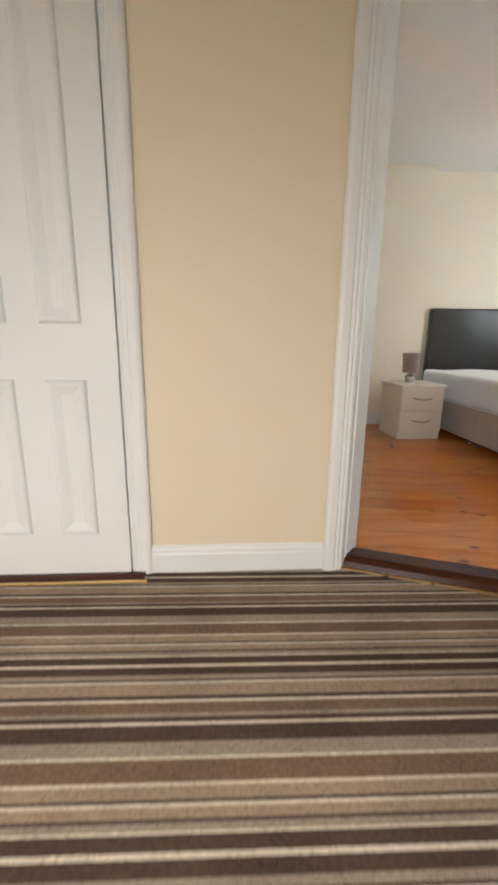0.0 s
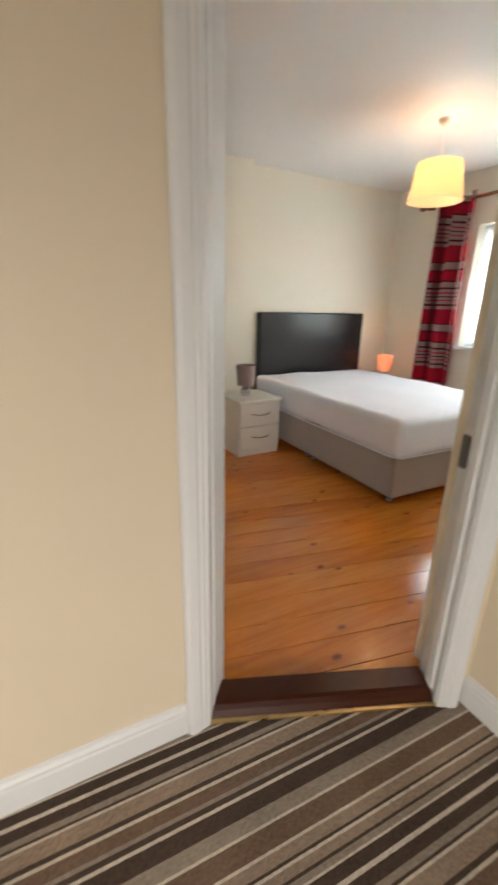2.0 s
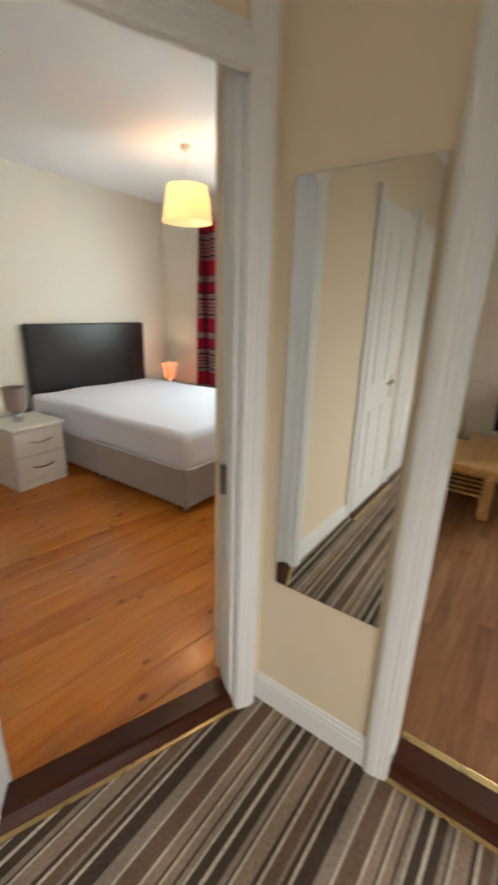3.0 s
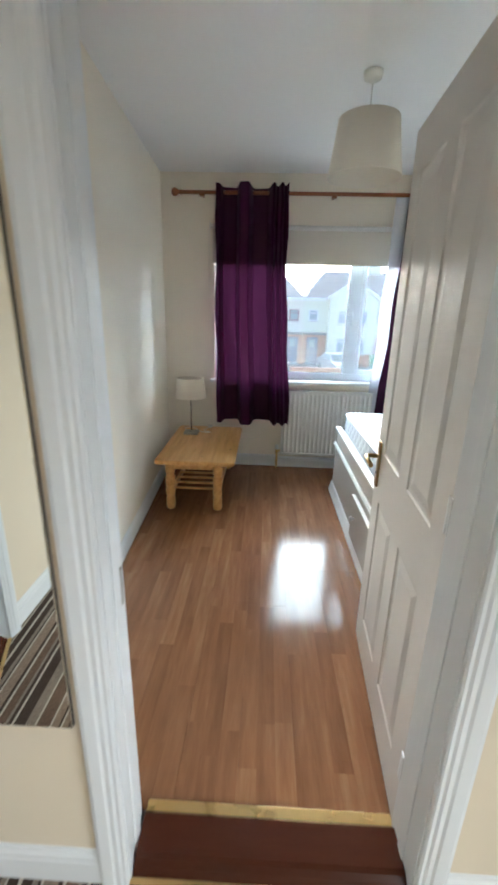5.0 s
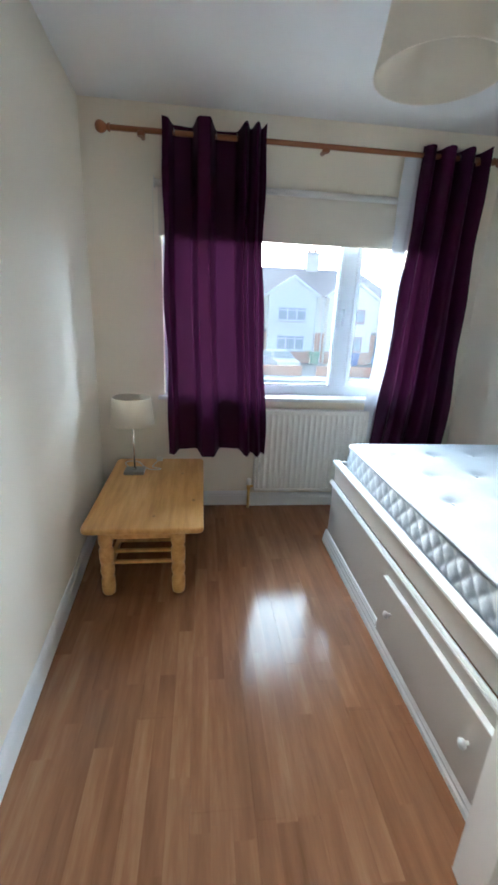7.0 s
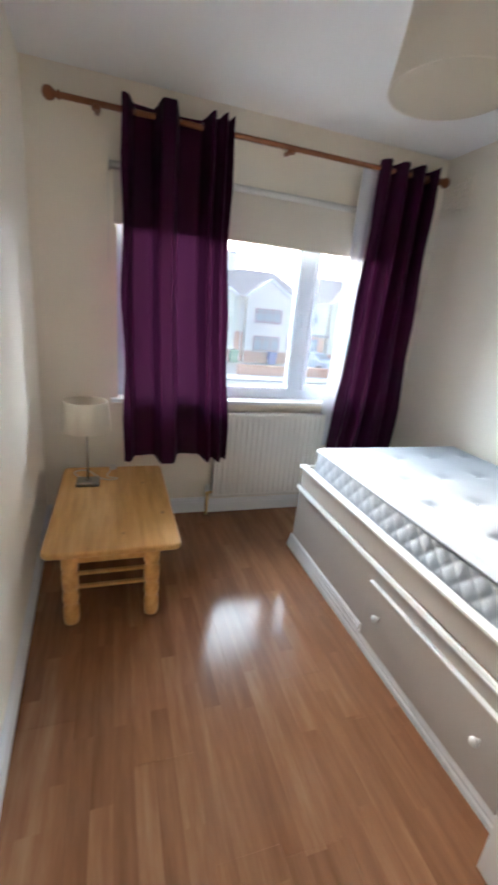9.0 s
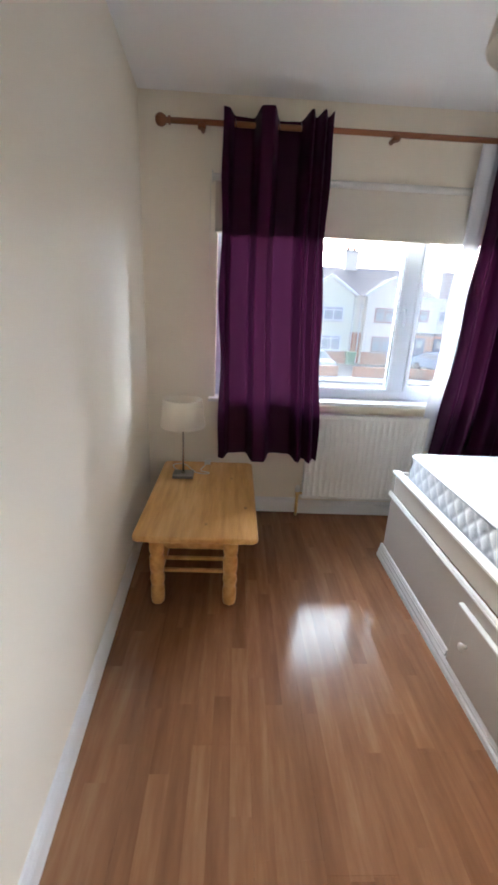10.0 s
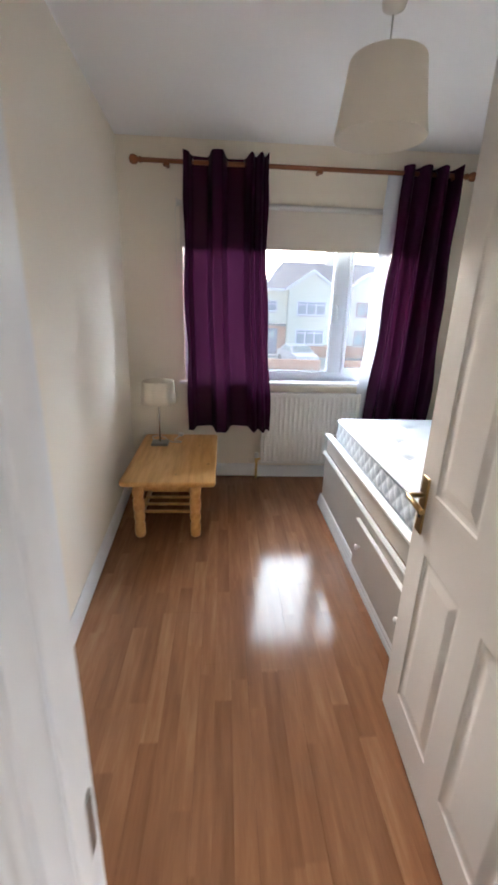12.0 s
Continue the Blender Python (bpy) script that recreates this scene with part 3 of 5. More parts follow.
leaf(door2, 0.767, 1.978, 0.040, ((0.155, 0.715), (0.91, 1.84)), 0.722, -1, DOORPAINT, deep=0.35)
for hz in (0.18, 0.95, 1.70):
    hinge(door2, 0.006, 0.004, hz)


def threshold(name, label, m, w, depth, front=0.040):
    t = thing(name, label, "threshold", m)
    bm = B()
    pts = [(0.0, 0.0), (0.0, front * 0.10), (0.012, front * 0.60), (0.024, front * 0.90), (0.036, front), (depth - 0.02, front * 0.95), (depth, 0.012), (depth, 0.0)]
    a, c = [bm.verts.new((0.001, y, z)) for y, z in pts], [bm.verts.new((w - 0.001, y, z)) for y, z in pts]
    for i in range(len(pts)):
        k = (i + 1) % len(pts)
        bm.faces.new((a[i], a[k], c[k], c[i]))
    bm.faces.new(a), bm.faces.new(c[::-1])
    bmesh.ops.recalc_face_normals(bm, faces=bm.faces)
    part("saddle_board", bm, SADDLE, t)
    part("carpet_trim", box(B(), -0.012, w + 0.012, -0.014, 0.001, 0.0, 0.006, 0.002), BRASS, t, "thin brass carpet trim")
    return t


threshold("wooden_threshold", "dark stained wooden saddle board with a brass carpet trim", door_m, DIAG_W, 0.135)
th2 = threshold("wooden_threshold", "dark stained wooden saddle board with two brass trims", pose(1.675, 0.953, 0, 0, 0, -90), 0.713, 0.148)
part("floor_trim", box(B(), -0.004, 0.717, 0.142, 0.178, 0.002, 0.016, 0.006, 3), BRASS, th2, "broad ribbed brass trim at the laminate")
threshold("wooden_threshold", "dark stained wooden saddle board under a closed door", pose(-0.640, 1.695, 0), 0.748, 0.168, 0.0105)

# ---- landing mirror ----
mirror = thing("wall_mirror", "tall frameless rectangular mirror on the cream landing wall", "mirror", pose(1.6765, 1.2205, 1.1185, 0, 0, -90))
bm = B()
box(bm, -0.172, 0.172, -0.010, -0.002, -0.582, 0.582, 0.0)
part("backing_board", bm, plain("mirror_backing", (0.12, 0.11, 0.10), 0.7), mirror)
bm = B()
loops = [[bm.verts.new((x, y, z)) for x, z in ((-hx, -hz), (hx, -hz), (hx, hz), (-hx, hz))] for hx, hz, y in ((0.172, 0.582, -0.0105), (0.172, 0.582, -0.0142), (0.1705, 0.5805, -0.0145))]
for p, q in zip(loops, loops[1:]):
    for k in range(4):
        bm.faces.new((p[k], p[(k + 1) % 4], q[(k + 1) % 4], q[k]))
bm.faces.new(loops[-1]), bm.faces.new(loops[0][::-1])
bmesh.ops.recalc_face_normals(bm, faces=bm.faces)
part("mirror_glass", bm, MIRROR, mirror, "bevelled silvered glass")

# ---- windows ----


def window(name, label, m, w, h, depth, mull, sashes=(0,), sill_out=0.05, glaze=GLASS):
    """A plastic window in an opening: local x along it, y outwards, z up from the sill. mull: uprights as (x, half width)."""
    t = tagged(new(name), label, "window", kind="structure")
    t.matrix_world = m
    f, y0, y1 = 0.055, depth * 0.5, depth * 0.5 + 0.065
    for args in ((0, w, y0, y1, 0, f + 0.015), (0, w, y0, y1, h - f, h), (0, f, y0, y1, f + 0.015, h - f), (w - f, w, y0, y1, f + 0.015, h - f)):
        part("window_frame", box(B(), *args, 0.004), UPVC, t)
    edges = [f] + [v for x, hw in mull for v in (x - hw, x + hw)] + [w - f]
    for x, hw in mull:
        part("mullion", box(B(), x - hw, x + hw, y0 - 0.006, y1 + 0.002, f + 0.015, h - f, 0.005), UPVC, t)
    for i in range(0, len(edges), 2):
        x0, x1, z0, z1 = edges[i], edges[i + 1], f + 0.015, h - f
        if i // 2 in sashes:
            for a in ((x0, x1, z0, z0 + 0.04), (x0, x1, z1 - 0.04, z1), (x0, x0 + 0.03, z0 + 0.04, z1 - 0.04), (x1 - 0.03, x1, z0 + 0.04, z1 - 0.04)):
                part("sash", box(B(), a[0], a[1], y0 - 0.012, y0 + 0.04, a[2], a[3], 0.004), UPVC, t)
            x0, x1, z0, z1 = x0 + 0.03, x1 - 0.03, z0 + 0.04, z1 - 0.04
        for a in ((x0, x1, z0, z0 + 0.006), (x0, x0 + 0.005, z0, z1), (x1 - 0.005, x1, z0, z1)):
            part("gasket", box(B(), a[0], a[1], y0 + 0.010, y0 + 0.022, a[2], a[3]), RUBBER, t)
        p = part("pane", box(B(), x0, x1, y0 + 0.028, y0 + 0.032, z0, z1), glaze, t)
        p.visible_shadow = False
    part("window_sill", box(B(), -0.04, w + 0.04, -sill_out, y0, -0.020, 0.004, 0.006, 3), GLOSS, t, "white gloss painted window board")
    return t


# the opening's x axis runs towards -y so that local y points out of the house
win2 = window("window_small_bedroom", "white plastic casement window looking on a street", pose(4.78, 1.11, 0.825, 0, 0, -90), 1.73, 1.195, 0.18, ((1.225, 0.055),), (1,))
bm = B()
tube(bm, [(1.205, 0.075, 0.60), (1.205, 0.045, 0.60), (1.205, 0.042, 0.575), (1.207, 0.045, 0.50)], 0.009)
box(bm, 1.19, 1.22, 0.070, 0.084, 0.575, 0.635, 0.004)
part("window_handle", bm, UPVC, win2, "white window handle")
window("window_bedroom", "white plastic window behind a net curtain", pose(4.34, 3.68, 0.92, 0, 0, -90), 1.38, 1.10, 0.16, ((0.69, 0.05),), ())
# Added, never in view: it only surrounds the landing lamp.
window("added_landing_window", "unseen white plastic window added around the landing lamp", pose(0.7, -0.9, 0.80, 0, 0, 180), 1.80, 1.30, 0.10, ((0.9, 0.04),), (), 0.03)

# ---- curtains and poles ----


def curtain_pole(label, y0, y1, x, z, wall_x, brackets, mat=ROD, r=0.0145):
    t = thing("curtain_pole", label, "curtain pole", pose(x, (y0 + y1) / 2, z))
    L = abs(y1 - y0)
    part("pole", tube(B(), [(0, -L / 2 + 0.02, 0), (0, 0, 0), (0, L / 2 - 0.02, 0)], r, 14), mat, t)
    for s in (-1, 1):
        bm = B()
        prof = [(0.004, 0.0), (0.020, 0.0), (0.021, 0.008), (0.014, 0.013), (0.013, 0.018), (0.021, 0.026), (0.029, 0.040), (0.031, 0.052), (0.027, 0.066), (0.016, 0.076), (0.003, 0.079)]
        lathe(bm, prof, 0, 0, 16)
        f = part("finial", bm, mat, t, "turned ball finial")
        f.matrix_local = Matrix.Translation((0, s * (L / 2 - 0.035), 0)) @ Matrix.Rotation(radians(-90 * s), 4, "X")
    for by in brackets:
        yy = by - (y0 + y1) / 2
        bm = B()
        tube(bm, [(wall_x - x - 0.002, yy, -0.010), (0.004, yy, -0.014)], 0.013, 12)
        lathe(bm, [(0.020, -0.030), (0.022, -0.022), (0.022, -0.012), (0.018, -0.006)], 0.0, yy, 14)
        part("bracket", bm, mat, t, "turned wooden bracket")
    return t


def drape(bm, y_top, y_bot, z0, z1, x_mid, folds, amp, seed, rod_z=None, nu=120, nv=44, sag=0.0, hemwave=0.012, keys=None):
    """Pleated cloth between two y values above and below; folds stand out along x."""
    rng = random.Random(seed)
    ph = [rng.uniform(-0.5, 0.5) for _ in range(6)]

    def place(u, v):
        z = z1 + (z0 - z1) * v
        a0, a1 = y_top
        b0, b1 = y_bot
        ease = v ** 1.5
        warp = u + 0.020 * math.sin(5.3 * u + ph[0]) + 0.012 * math.sin(11 * u + 3 * ph[1] + 2.2 * v)
        y = (a0 + (a1 - a0) * u) * (1 - ease) + (b0 + (b1 - b0) * u) * ease
        wave = math.sin(2 * math.pi * folds * warp + ph[2])
        wave = math.copysign(abs(wave) ** 0.75, wave)
        if keys:
            w = min(max(u + 0.012 * math.sin(4 * v + ph[1]) * v, 0.0), 1.0)
            for (p, g), (q, h) in zip(keys, keys[1:]):
                if p <= w <= q:
                    wave = g + (h - g) * (0.5 - 0.5 * math.cos(math.pi * (w - p) / (q - p)))
        small = (0.03 if keys else 0.25) * math.sin(2 * math.pi * folds * 2.3 * warp + ph[3] + 1.7 * v) * v
        a = amp * (1.0 - 0.25 * v) * (0.8 + 0.35 * math.sin(3.1 * u + ph[4]))
        x = x_mid - a * (wave + small) - sag * v * (1 - v)
        y += (0.0 if keys else 0.010) * math.cos(2 * math.pi * folds * warp + ph[2]) + 0.012 * math.sin(6 * v + ph[5]) * v
        edge = max(0.0, 1 - min(u, 1 - u) / 0.06)
        y += 0.007 * edge * math.sin(17 * v + ph[3] + 9 * u) * min(1.0, 6 * v)
        if v > 0.9:
            z += hemwave * wave * (v - 0.9) * 10
        if v < 0.06:
            z += 0.010 * max(wave, 0) * (1 - v / 0.06) + 0.012 * max(0.0, 1 - min(u, 1 - u) / 0.05) * (1 - v / 0.06)
        return (x, y, z)
    return sheet(bm, nu, nv, place)


curtain_pole("mahogany stained wooden curtain pole with ball finials", 1.40, -0.915, 4.693, 2.315, 4.78, (1.20, 0.155, -0.80))
curt = thing("curtain", "purple satin eyelet curtain drawn half across the window", "curtain", pose(0, 0, 0), "purple curtains")
part("cloth", drape(B(), (1.082, 0.515), (1.085, 0.43), 0.462, 2.352, 4.652, 2.55, 0.078, 4, hemwave=-0.015, keys=[(0, 0.5), (0.05, 0.7), (0.11, -0.7), (0.27, -0.8), (0.35, 1.0), (0.45, 1.0), (0.53, -0.8), (0.71, -0.7), (0.80, 0.9), (0.85, 0.0), (0.91, 1.0), (0.96, 0.1), (1.0, 0.6)]), PURPLE, curt)
curt_r = thing("curtain", "purple satin eyelet curtain pulled back beside the bed", "curtain", pose(0, 0, 0), "purple curtains")
part("cloth", drape(B(), (-0.440, -0.832), (-0.335, -0.87), 0.50, 2.350, 4.676, 3.4, 0.045, 9, sag=0.05), PURPLE, curt_r)
part("lining", drape(B(), (-0.345, -0.45), (-0.275, -0.38), 0.51, 2.318, 4.715, 0.8, 0.014, 3, nu=30), LINING, curt_r, "white curtain lining showing at the edge")
for ob, ys in ((curt, (1.02, 0.90, 0.79, 0.67, 0.56)), (curt_r, (-0.48, -0.57, -0.66, -0.75))):
    for y in ys:
        bm = B()
        ring = [(4.693 + 0.022 * math.cos(a), y + 0.004 * math.sin(a), 2.315 + 0.022 * math.sin(a)) for a in [2 * math.pi * k / 16 for k in range(17)]]
        tube(bm, ring, 0.003, 6)
        part("eyelet", bm, CHROME, ob, "steel eyelet ring")

blind = thing("roller_blind", "cream roller blind let down a little over the window", "blind", pose(4.752, 0.28, 2.083))
bm = B()
tube(bm, [(0, -0.86, 0), (0, 0, 0), (0, 0.86, 0)], 0.019, 16)
part("roller", bm, CABLE, blind, "white roller tube")
part("blind_cloth", box(B(), 0.012, 0.0135, -0.845, 0.845, -0.262, 0.0), BLIND, blind)
part("bottom_bar", box(B(), 0.008, 0.018, -0.845, 0.845, -0.278, -0.258, 0.004), BLIND, blind)
for s in (-1, 1):
    part("bracket", box(B(), -0.022, 0.027, s * 0.863 - 0.003, s * 0.863 + 0.003, -0.025, 0.03, 0.002), CABLE, blind)
bm = B()
for k in range(44):
    lathe(bm, [(0.001, -0.02 - k * 0.0105), (0.0028, -0.0235 - k * 0.0105), (0.001, -0.027 - k * 0.0105)], -0.014, 0.872, 6)
tube(bm, [(-0.004, 0.872, -0.015), (-0.004, 0.873, -0.25), (-0.009, 0.872, -0.478), (-0.014, 0.872, -0.475)], 0.0012, 6)
part("pull_chain", bm, CABLE, blind, "white beaded pull chain")

# ---- radiator ----
rad = thing("radiator", "white enamelled panel radiator under the window", "radiator", pose(4.735, 0.0815, 0.0))
bm = B()


def rib(u, v):
    y = 0.392 - 0.784 * u
    k = (u * 20) % 1.0
    lift = 0.008 * max(0.0, min(1.0, 1.6 - abs(k - 0.5) * 5.2))
    z = 0.160 + 0.565 * v
    edge = min(1.0, min(v, 1 - v) * 22)
    return (-0.036 - lift * edge, y, z)


sheet(bm, 250, 24, rib)
part("front_panel", bm, RADIATOR, rad, "ribbed front panel")
bm = B()
box(bm, -0.042, 0.02, 0.390, 0.401, 0.141, 0.742, 0.004)
part("side_cover", bm, RADIATOR, rad)
bm = B()
box(bm, -0.042, 0.02, -0.401, -0.390, 0.141, 0.742, 0.004)
part("side_cover", bm, RADIATOR, rad)
part("bottom_edge", box(B(), -0.042, 0.0, -0.392, 0.392, 0.141, 0.162, 0.004), RADIATOR, rad)
bm = B()
box(bm, -0.044, 0.02, -0.400, 0.400, 0.742, 0.750, 0.002)
box(bm, -0.042, -0.034, -0.392, 0.392, 0.722, 0.742, 0.003)
for k in range(26):
    box(bm, -0.028, 0.012, -0.385 + k * 0.0305, -0.373 + k * 0.0305, 0.746, 0.7515)
part("top_grille", bm, RADIATOR, rad)
part("back_panel", box(B(), 0.012, 0.020, -0.39, 0.39, 0.15, 0.735, 0.003), RADIATOR, rad)
for y in (-0.28, 0.28):
    part("wall_bracket", box(B(), 0.02, 0.045, y - 0.02, y + 0.02, 0.20, 0.66, 0.002), STEEL, rad)
bm = B()
lathe(bm, [(0.010, 0.0), (0.010, 0.15)], -0.012, 0.433, 12)
lathe(bm, [(0.014, 0.15), (0.015, 0.19)], -0.012, 0.433, 12)
tube(bm, [(-0.012, 0.395, 0.172), (-0.012, 0.433, 0.172)], 0.010)
part("valve_tail", bm, BRASS, rad, "brass valve and pipe")
bm = B()
lathe(bm, [(0.016, 0.185), (0.018, 0.19), (0.017, 0.225), (0.010, 0.232)], -0.012, 0.433, 14)
part("valve_cap", bm, CABLE, rad, "white valve cap")

# ---- air vent ----
vent = thing("air_vent", "white louvred wall vent near the ceiling", "vent", pose(4.62, -1.0, 2.24))
part("vent_frame", box(B(), -0.11, 0.11, 0.0, 0.010, -0.085, 0.085, 0.003), WALL2, vent)
for k in range(9):
    b = part("slat", box(B(), -0.095, 0.095, 0.008, 0.020, -0.003, 0.002), WALL2, vent)
    b.matrix_local = pose(0, 0, -0.066 + k * 0.0165, 28)

# ---- coffee table ----
table = thing("coffee_table", "lacquered pine coffee table with turned legs and slatted shelf", "table", pose(4.225, 1.137, 0.0))
bm = B()
box(bm, -0.487, 0.487, -0.292, 0.292, 0.362, 0.392)
side = [e for e in bm.edges if abs(e.verts[0].co.z - e.verts[1].co.z) > 0.01]
bmesh.ops.bevel(bm, geom=side, offset=0.035, segments=5, affect="EDGES", profile=0.5)
rim = [e for e in bm.edges if e.is_boundary is False and abs(e.verts[0].co.z - e.verts[1].co.z) < 1e-5 and len(e.link_faces) == 2 and abs(e.calc_face_angle(0)) > 0.5]
bmesh.ops.bevel(bm, geom=rim, offset=0.009, segments=3, affect="EDGES", profile=0.5)
part("tabletop", bm, PINE, table)
LEG = [(0.026, 0.0), (0.031, 0.006), (0.034, 0.03), (0.034, 0.085), (0.026, 0.098), (0.031, 0.110), (0.036, 0.135), (0.033, 0.160), (0.026, 0.172), (0.034, 0.184), (0.036, 0.21), (0.036, 0.255), (0.027, 0.268), (0.034, 0.285), (0.036, 0.300), (0.036, 0.362)]
for x, y in ((-0.430, -0.165), (-0.430, 0.185), (0.430, -0.165), (0.430, 0.185)):
    part("leg", lathe(B(), LEG, x, y, 20), PINE, table, "turned pine leg")
for y in (-0.165, 0.185):
    part("apron", box(B(), -0.40, 0.40, y - 0.011, y + 0.011, 0.305, 0.362, 0.003), PINE, table)
    part("shelf_rail", box(B(), -0.40, 0.40, y - 0.012, y + 0.012, 0.105, 0.135, 0.003), PINE, table)
for x in (-0.430, 0.430):
    part("apron", box(B(), x - 0.011, x + 0.011, -0.14, 0.16, 0.315, 0.362, 0.003), PINE, table)
for k in range(8):
    x = -0.375 + k * 0.103
    part("shelf_slat", box(B(), x - 0.011, x + 0.011, -0.165, 0.185, 0.136, 0.150, 0.004), PINE, table)


def shade_mesh(r0, z0, r1, z1, seg=40, thick=0.0025):
    bm = B()
    prof = [(r0, z0), (r0 + 0.0015, z0 + 0.004), (r0 + (r1 - r0) * 0.25, z0 + (z1 - z0) * 0.25), (r0 + (r1 - r0) * 0.5, z0 + (z1 - z0) * 0.5), (r0 + (r1 - r0) * 0.75, z0 + (z1 - z0) * 0.75), (r1 + 0.0015, z1 - 0.004), (r1, z1)]
    inner = [(r - thick, z) for r, z in prof[::-1]]
    loop = prof + inner + [prof[0]]
    return lathe(bm, loop, 0, 0, seg, closed=False)


def spider(bm, r, z, spokes=3, cz=None):
    for k in range(spokes):
        a = 2 * math.pi * k / spokes + 0.4
        tube(bm, [(0.014 * math.cos(a), 0.014 * math.sin(a), cz if cz else z), (r * math.cos(a), r * math.sin(a), z)], 0.0016, 6)
    return bm


def flowing(points, steps):
    """A smooth line through the points."""
    p = [Vector(points[0])] + [Vector(q) for q in points] + [Vector(points[-1])]
    line = []
    for i in range(1, len(p) - 2):
        for k in range(steps):
            u = k / steps
            line.append(0.5 * (2 * p[i] + (p[i + 1] - p[i - 1]) * u + (2 * p[i - 1] - 5 * p[i] + 4 * p[i + 1] - p[i + 2]) * u * u
                               + (3 * p[i] - p[i - 1] - 3 * p[i + 1] + p[i + 2]) * u ** 3))
    return line + [p[-1]]


lamp = thing("table_lamp", "slim steel table lamp with an ivory shade", "lamp", pose(4.455, 1.278, 0.392))
part("base", box(B(), -0.050, 0.050, -0.062, 0.062, 0.0, 0.022, 0.006, 3), NICKEL, lamp, "thick rectangular brushed nickel base")
part("collar", lathe(B(), [(0.011, 0.021), (0.011, 0.027), (0.0065, 0.034)], 0, 0, 16), CHROME, lamp)
part("stem", lathe(B(), [(0.0055, 0.028), (0.0055, 0.34)], 0, 0, 12), CHROME, lamp)
part("lamp_holder", lathe(B(), [(0.014, 0.33), (0.016, 0.34), (0.016, 0.385), (0.013, 0.39)], 0, 0, 14), CABLE, lamp)
part("shade", shade_mesh(0.130, 0.322, 0.113, 0.486), SHADEWHITE, lamp, "tapered ivory cloth shade")
part("shade_carrier", spider(B(), 0.118, 0.36), STEEL, lamp)
bm = B()
CABLE_RUN = [(0.046, 0.02, 0.006), (0.10, 0.060, 0.004), (0.165, 0.085, 0.004), (0.195, 0.045, 0.004), (0.165, -0.005, 0.004), (0.10, -0.040, 0.004), (0.045, -0.085, 0.004),
             (0.035, -0.140, 0.004), (0.052, -0.155, 0.004), (0.062, -0.110, 0.010), (0.105, -0.100, 0.005), (0.165, -0.118, 0.005), (0.212, -0.134, 0.010)]
tube(bm, flowing(CABLE_RUN, 6), 0.0034, 8)
part("cable", bm, CABLE, lamp, "white lamp cable lying on the table")
bm = B()
box(bm, 0.195, 0.238, -0.155, -0.115, 0.0, 0.022, 0.006)
for dx, dy in ((0.239, -0.125), (0.239, -0.145)):
    box(bm, dx, dx + 0.018, dy - 0.003, dy + 0.003, 0.008, 0.013)
part("plug", bm, CABLE, lamp, "white mains plug")


def pendant(label, x, y, r0, z0, r1, z1, cloth_mat, group="pendant lamps"):
    t = thing("pendant_lamp", label, "ceiling lamp", pose(x, y, CEIL), group)
    part("ceiling_rose", lathe(B(), [(0.043, -0.0005), (0.044, -0.012), (0.040, -0.028), (0.026, -0.036), (0.008, -0.046)], 0, 0, 28), CABLE, t, "white plastic ceiling rose")
    part("flex", tube(B(), [(0, 0, -0.04), (0, 0, z1 - CEIL - 0.02)], 0.0032, 8), CABLE, t)
    part("lamp_holder", lathe(B(), [(0.010, z1 - CEIL + 0.01), (0.018, z1 - CEIL), (0.018, z1 - CEIL - 0.05), (0.015, z1 - CEIL - 0.055)], 0, 0, 16), CABLE, t)
    bm = shade_mesh(r0, z0 - CEIL, r1, z1 - CEIL, 48)
    part("shade", bm, cloth_mat, t, "tapered cloth drum shade")
    part("shade_carrier", spider(B(), r1 - 0.004, z1 - CEIL - 0.012), STEEL, t)
    return t


pend2 = pendant("cream drum pendant lamp, switched off", 3.322, 0.205, 0.176, 2.052, 0.140, 2.296, SHADE)
part("bulb", lathe(B(), [(0.012, -0.22), (0.016, -0.235), (0.028, -0.265), (0.030, -0.285), (0.022, -0.31), (0.004, -0.318)], 0, 0, 20), plain("opal_bulb_glass", (0.85, 0.84, 0.80), 0.3), pend2, "unlit opal bulb")

# ---- single cabin bed ----
bed2 = thing("single_bed", "cream painted single bed with drawers and a bare white mattress", "bed", pose(0, 0, 0))
X0, X1, YF, YB = 2.16, 4.225, 0.056, -0.985
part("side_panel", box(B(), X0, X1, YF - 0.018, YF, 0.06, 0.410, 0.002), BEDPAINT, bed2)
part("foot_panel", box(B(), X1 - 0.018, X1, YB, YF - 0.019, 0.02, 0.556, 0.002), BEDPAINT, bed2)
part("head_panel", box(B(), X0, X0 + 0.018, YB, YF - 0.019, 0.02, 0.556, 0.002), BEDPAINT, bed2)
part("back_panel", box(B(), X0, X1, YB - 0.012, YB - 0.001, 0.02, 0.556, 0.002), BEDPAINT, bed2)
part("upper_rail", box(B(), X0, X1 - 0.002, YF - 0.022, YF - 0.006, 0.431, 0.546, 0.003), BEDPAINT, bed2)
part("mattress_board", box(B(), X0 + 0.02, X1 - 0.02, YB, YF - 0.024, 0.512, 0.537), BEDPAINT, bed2)


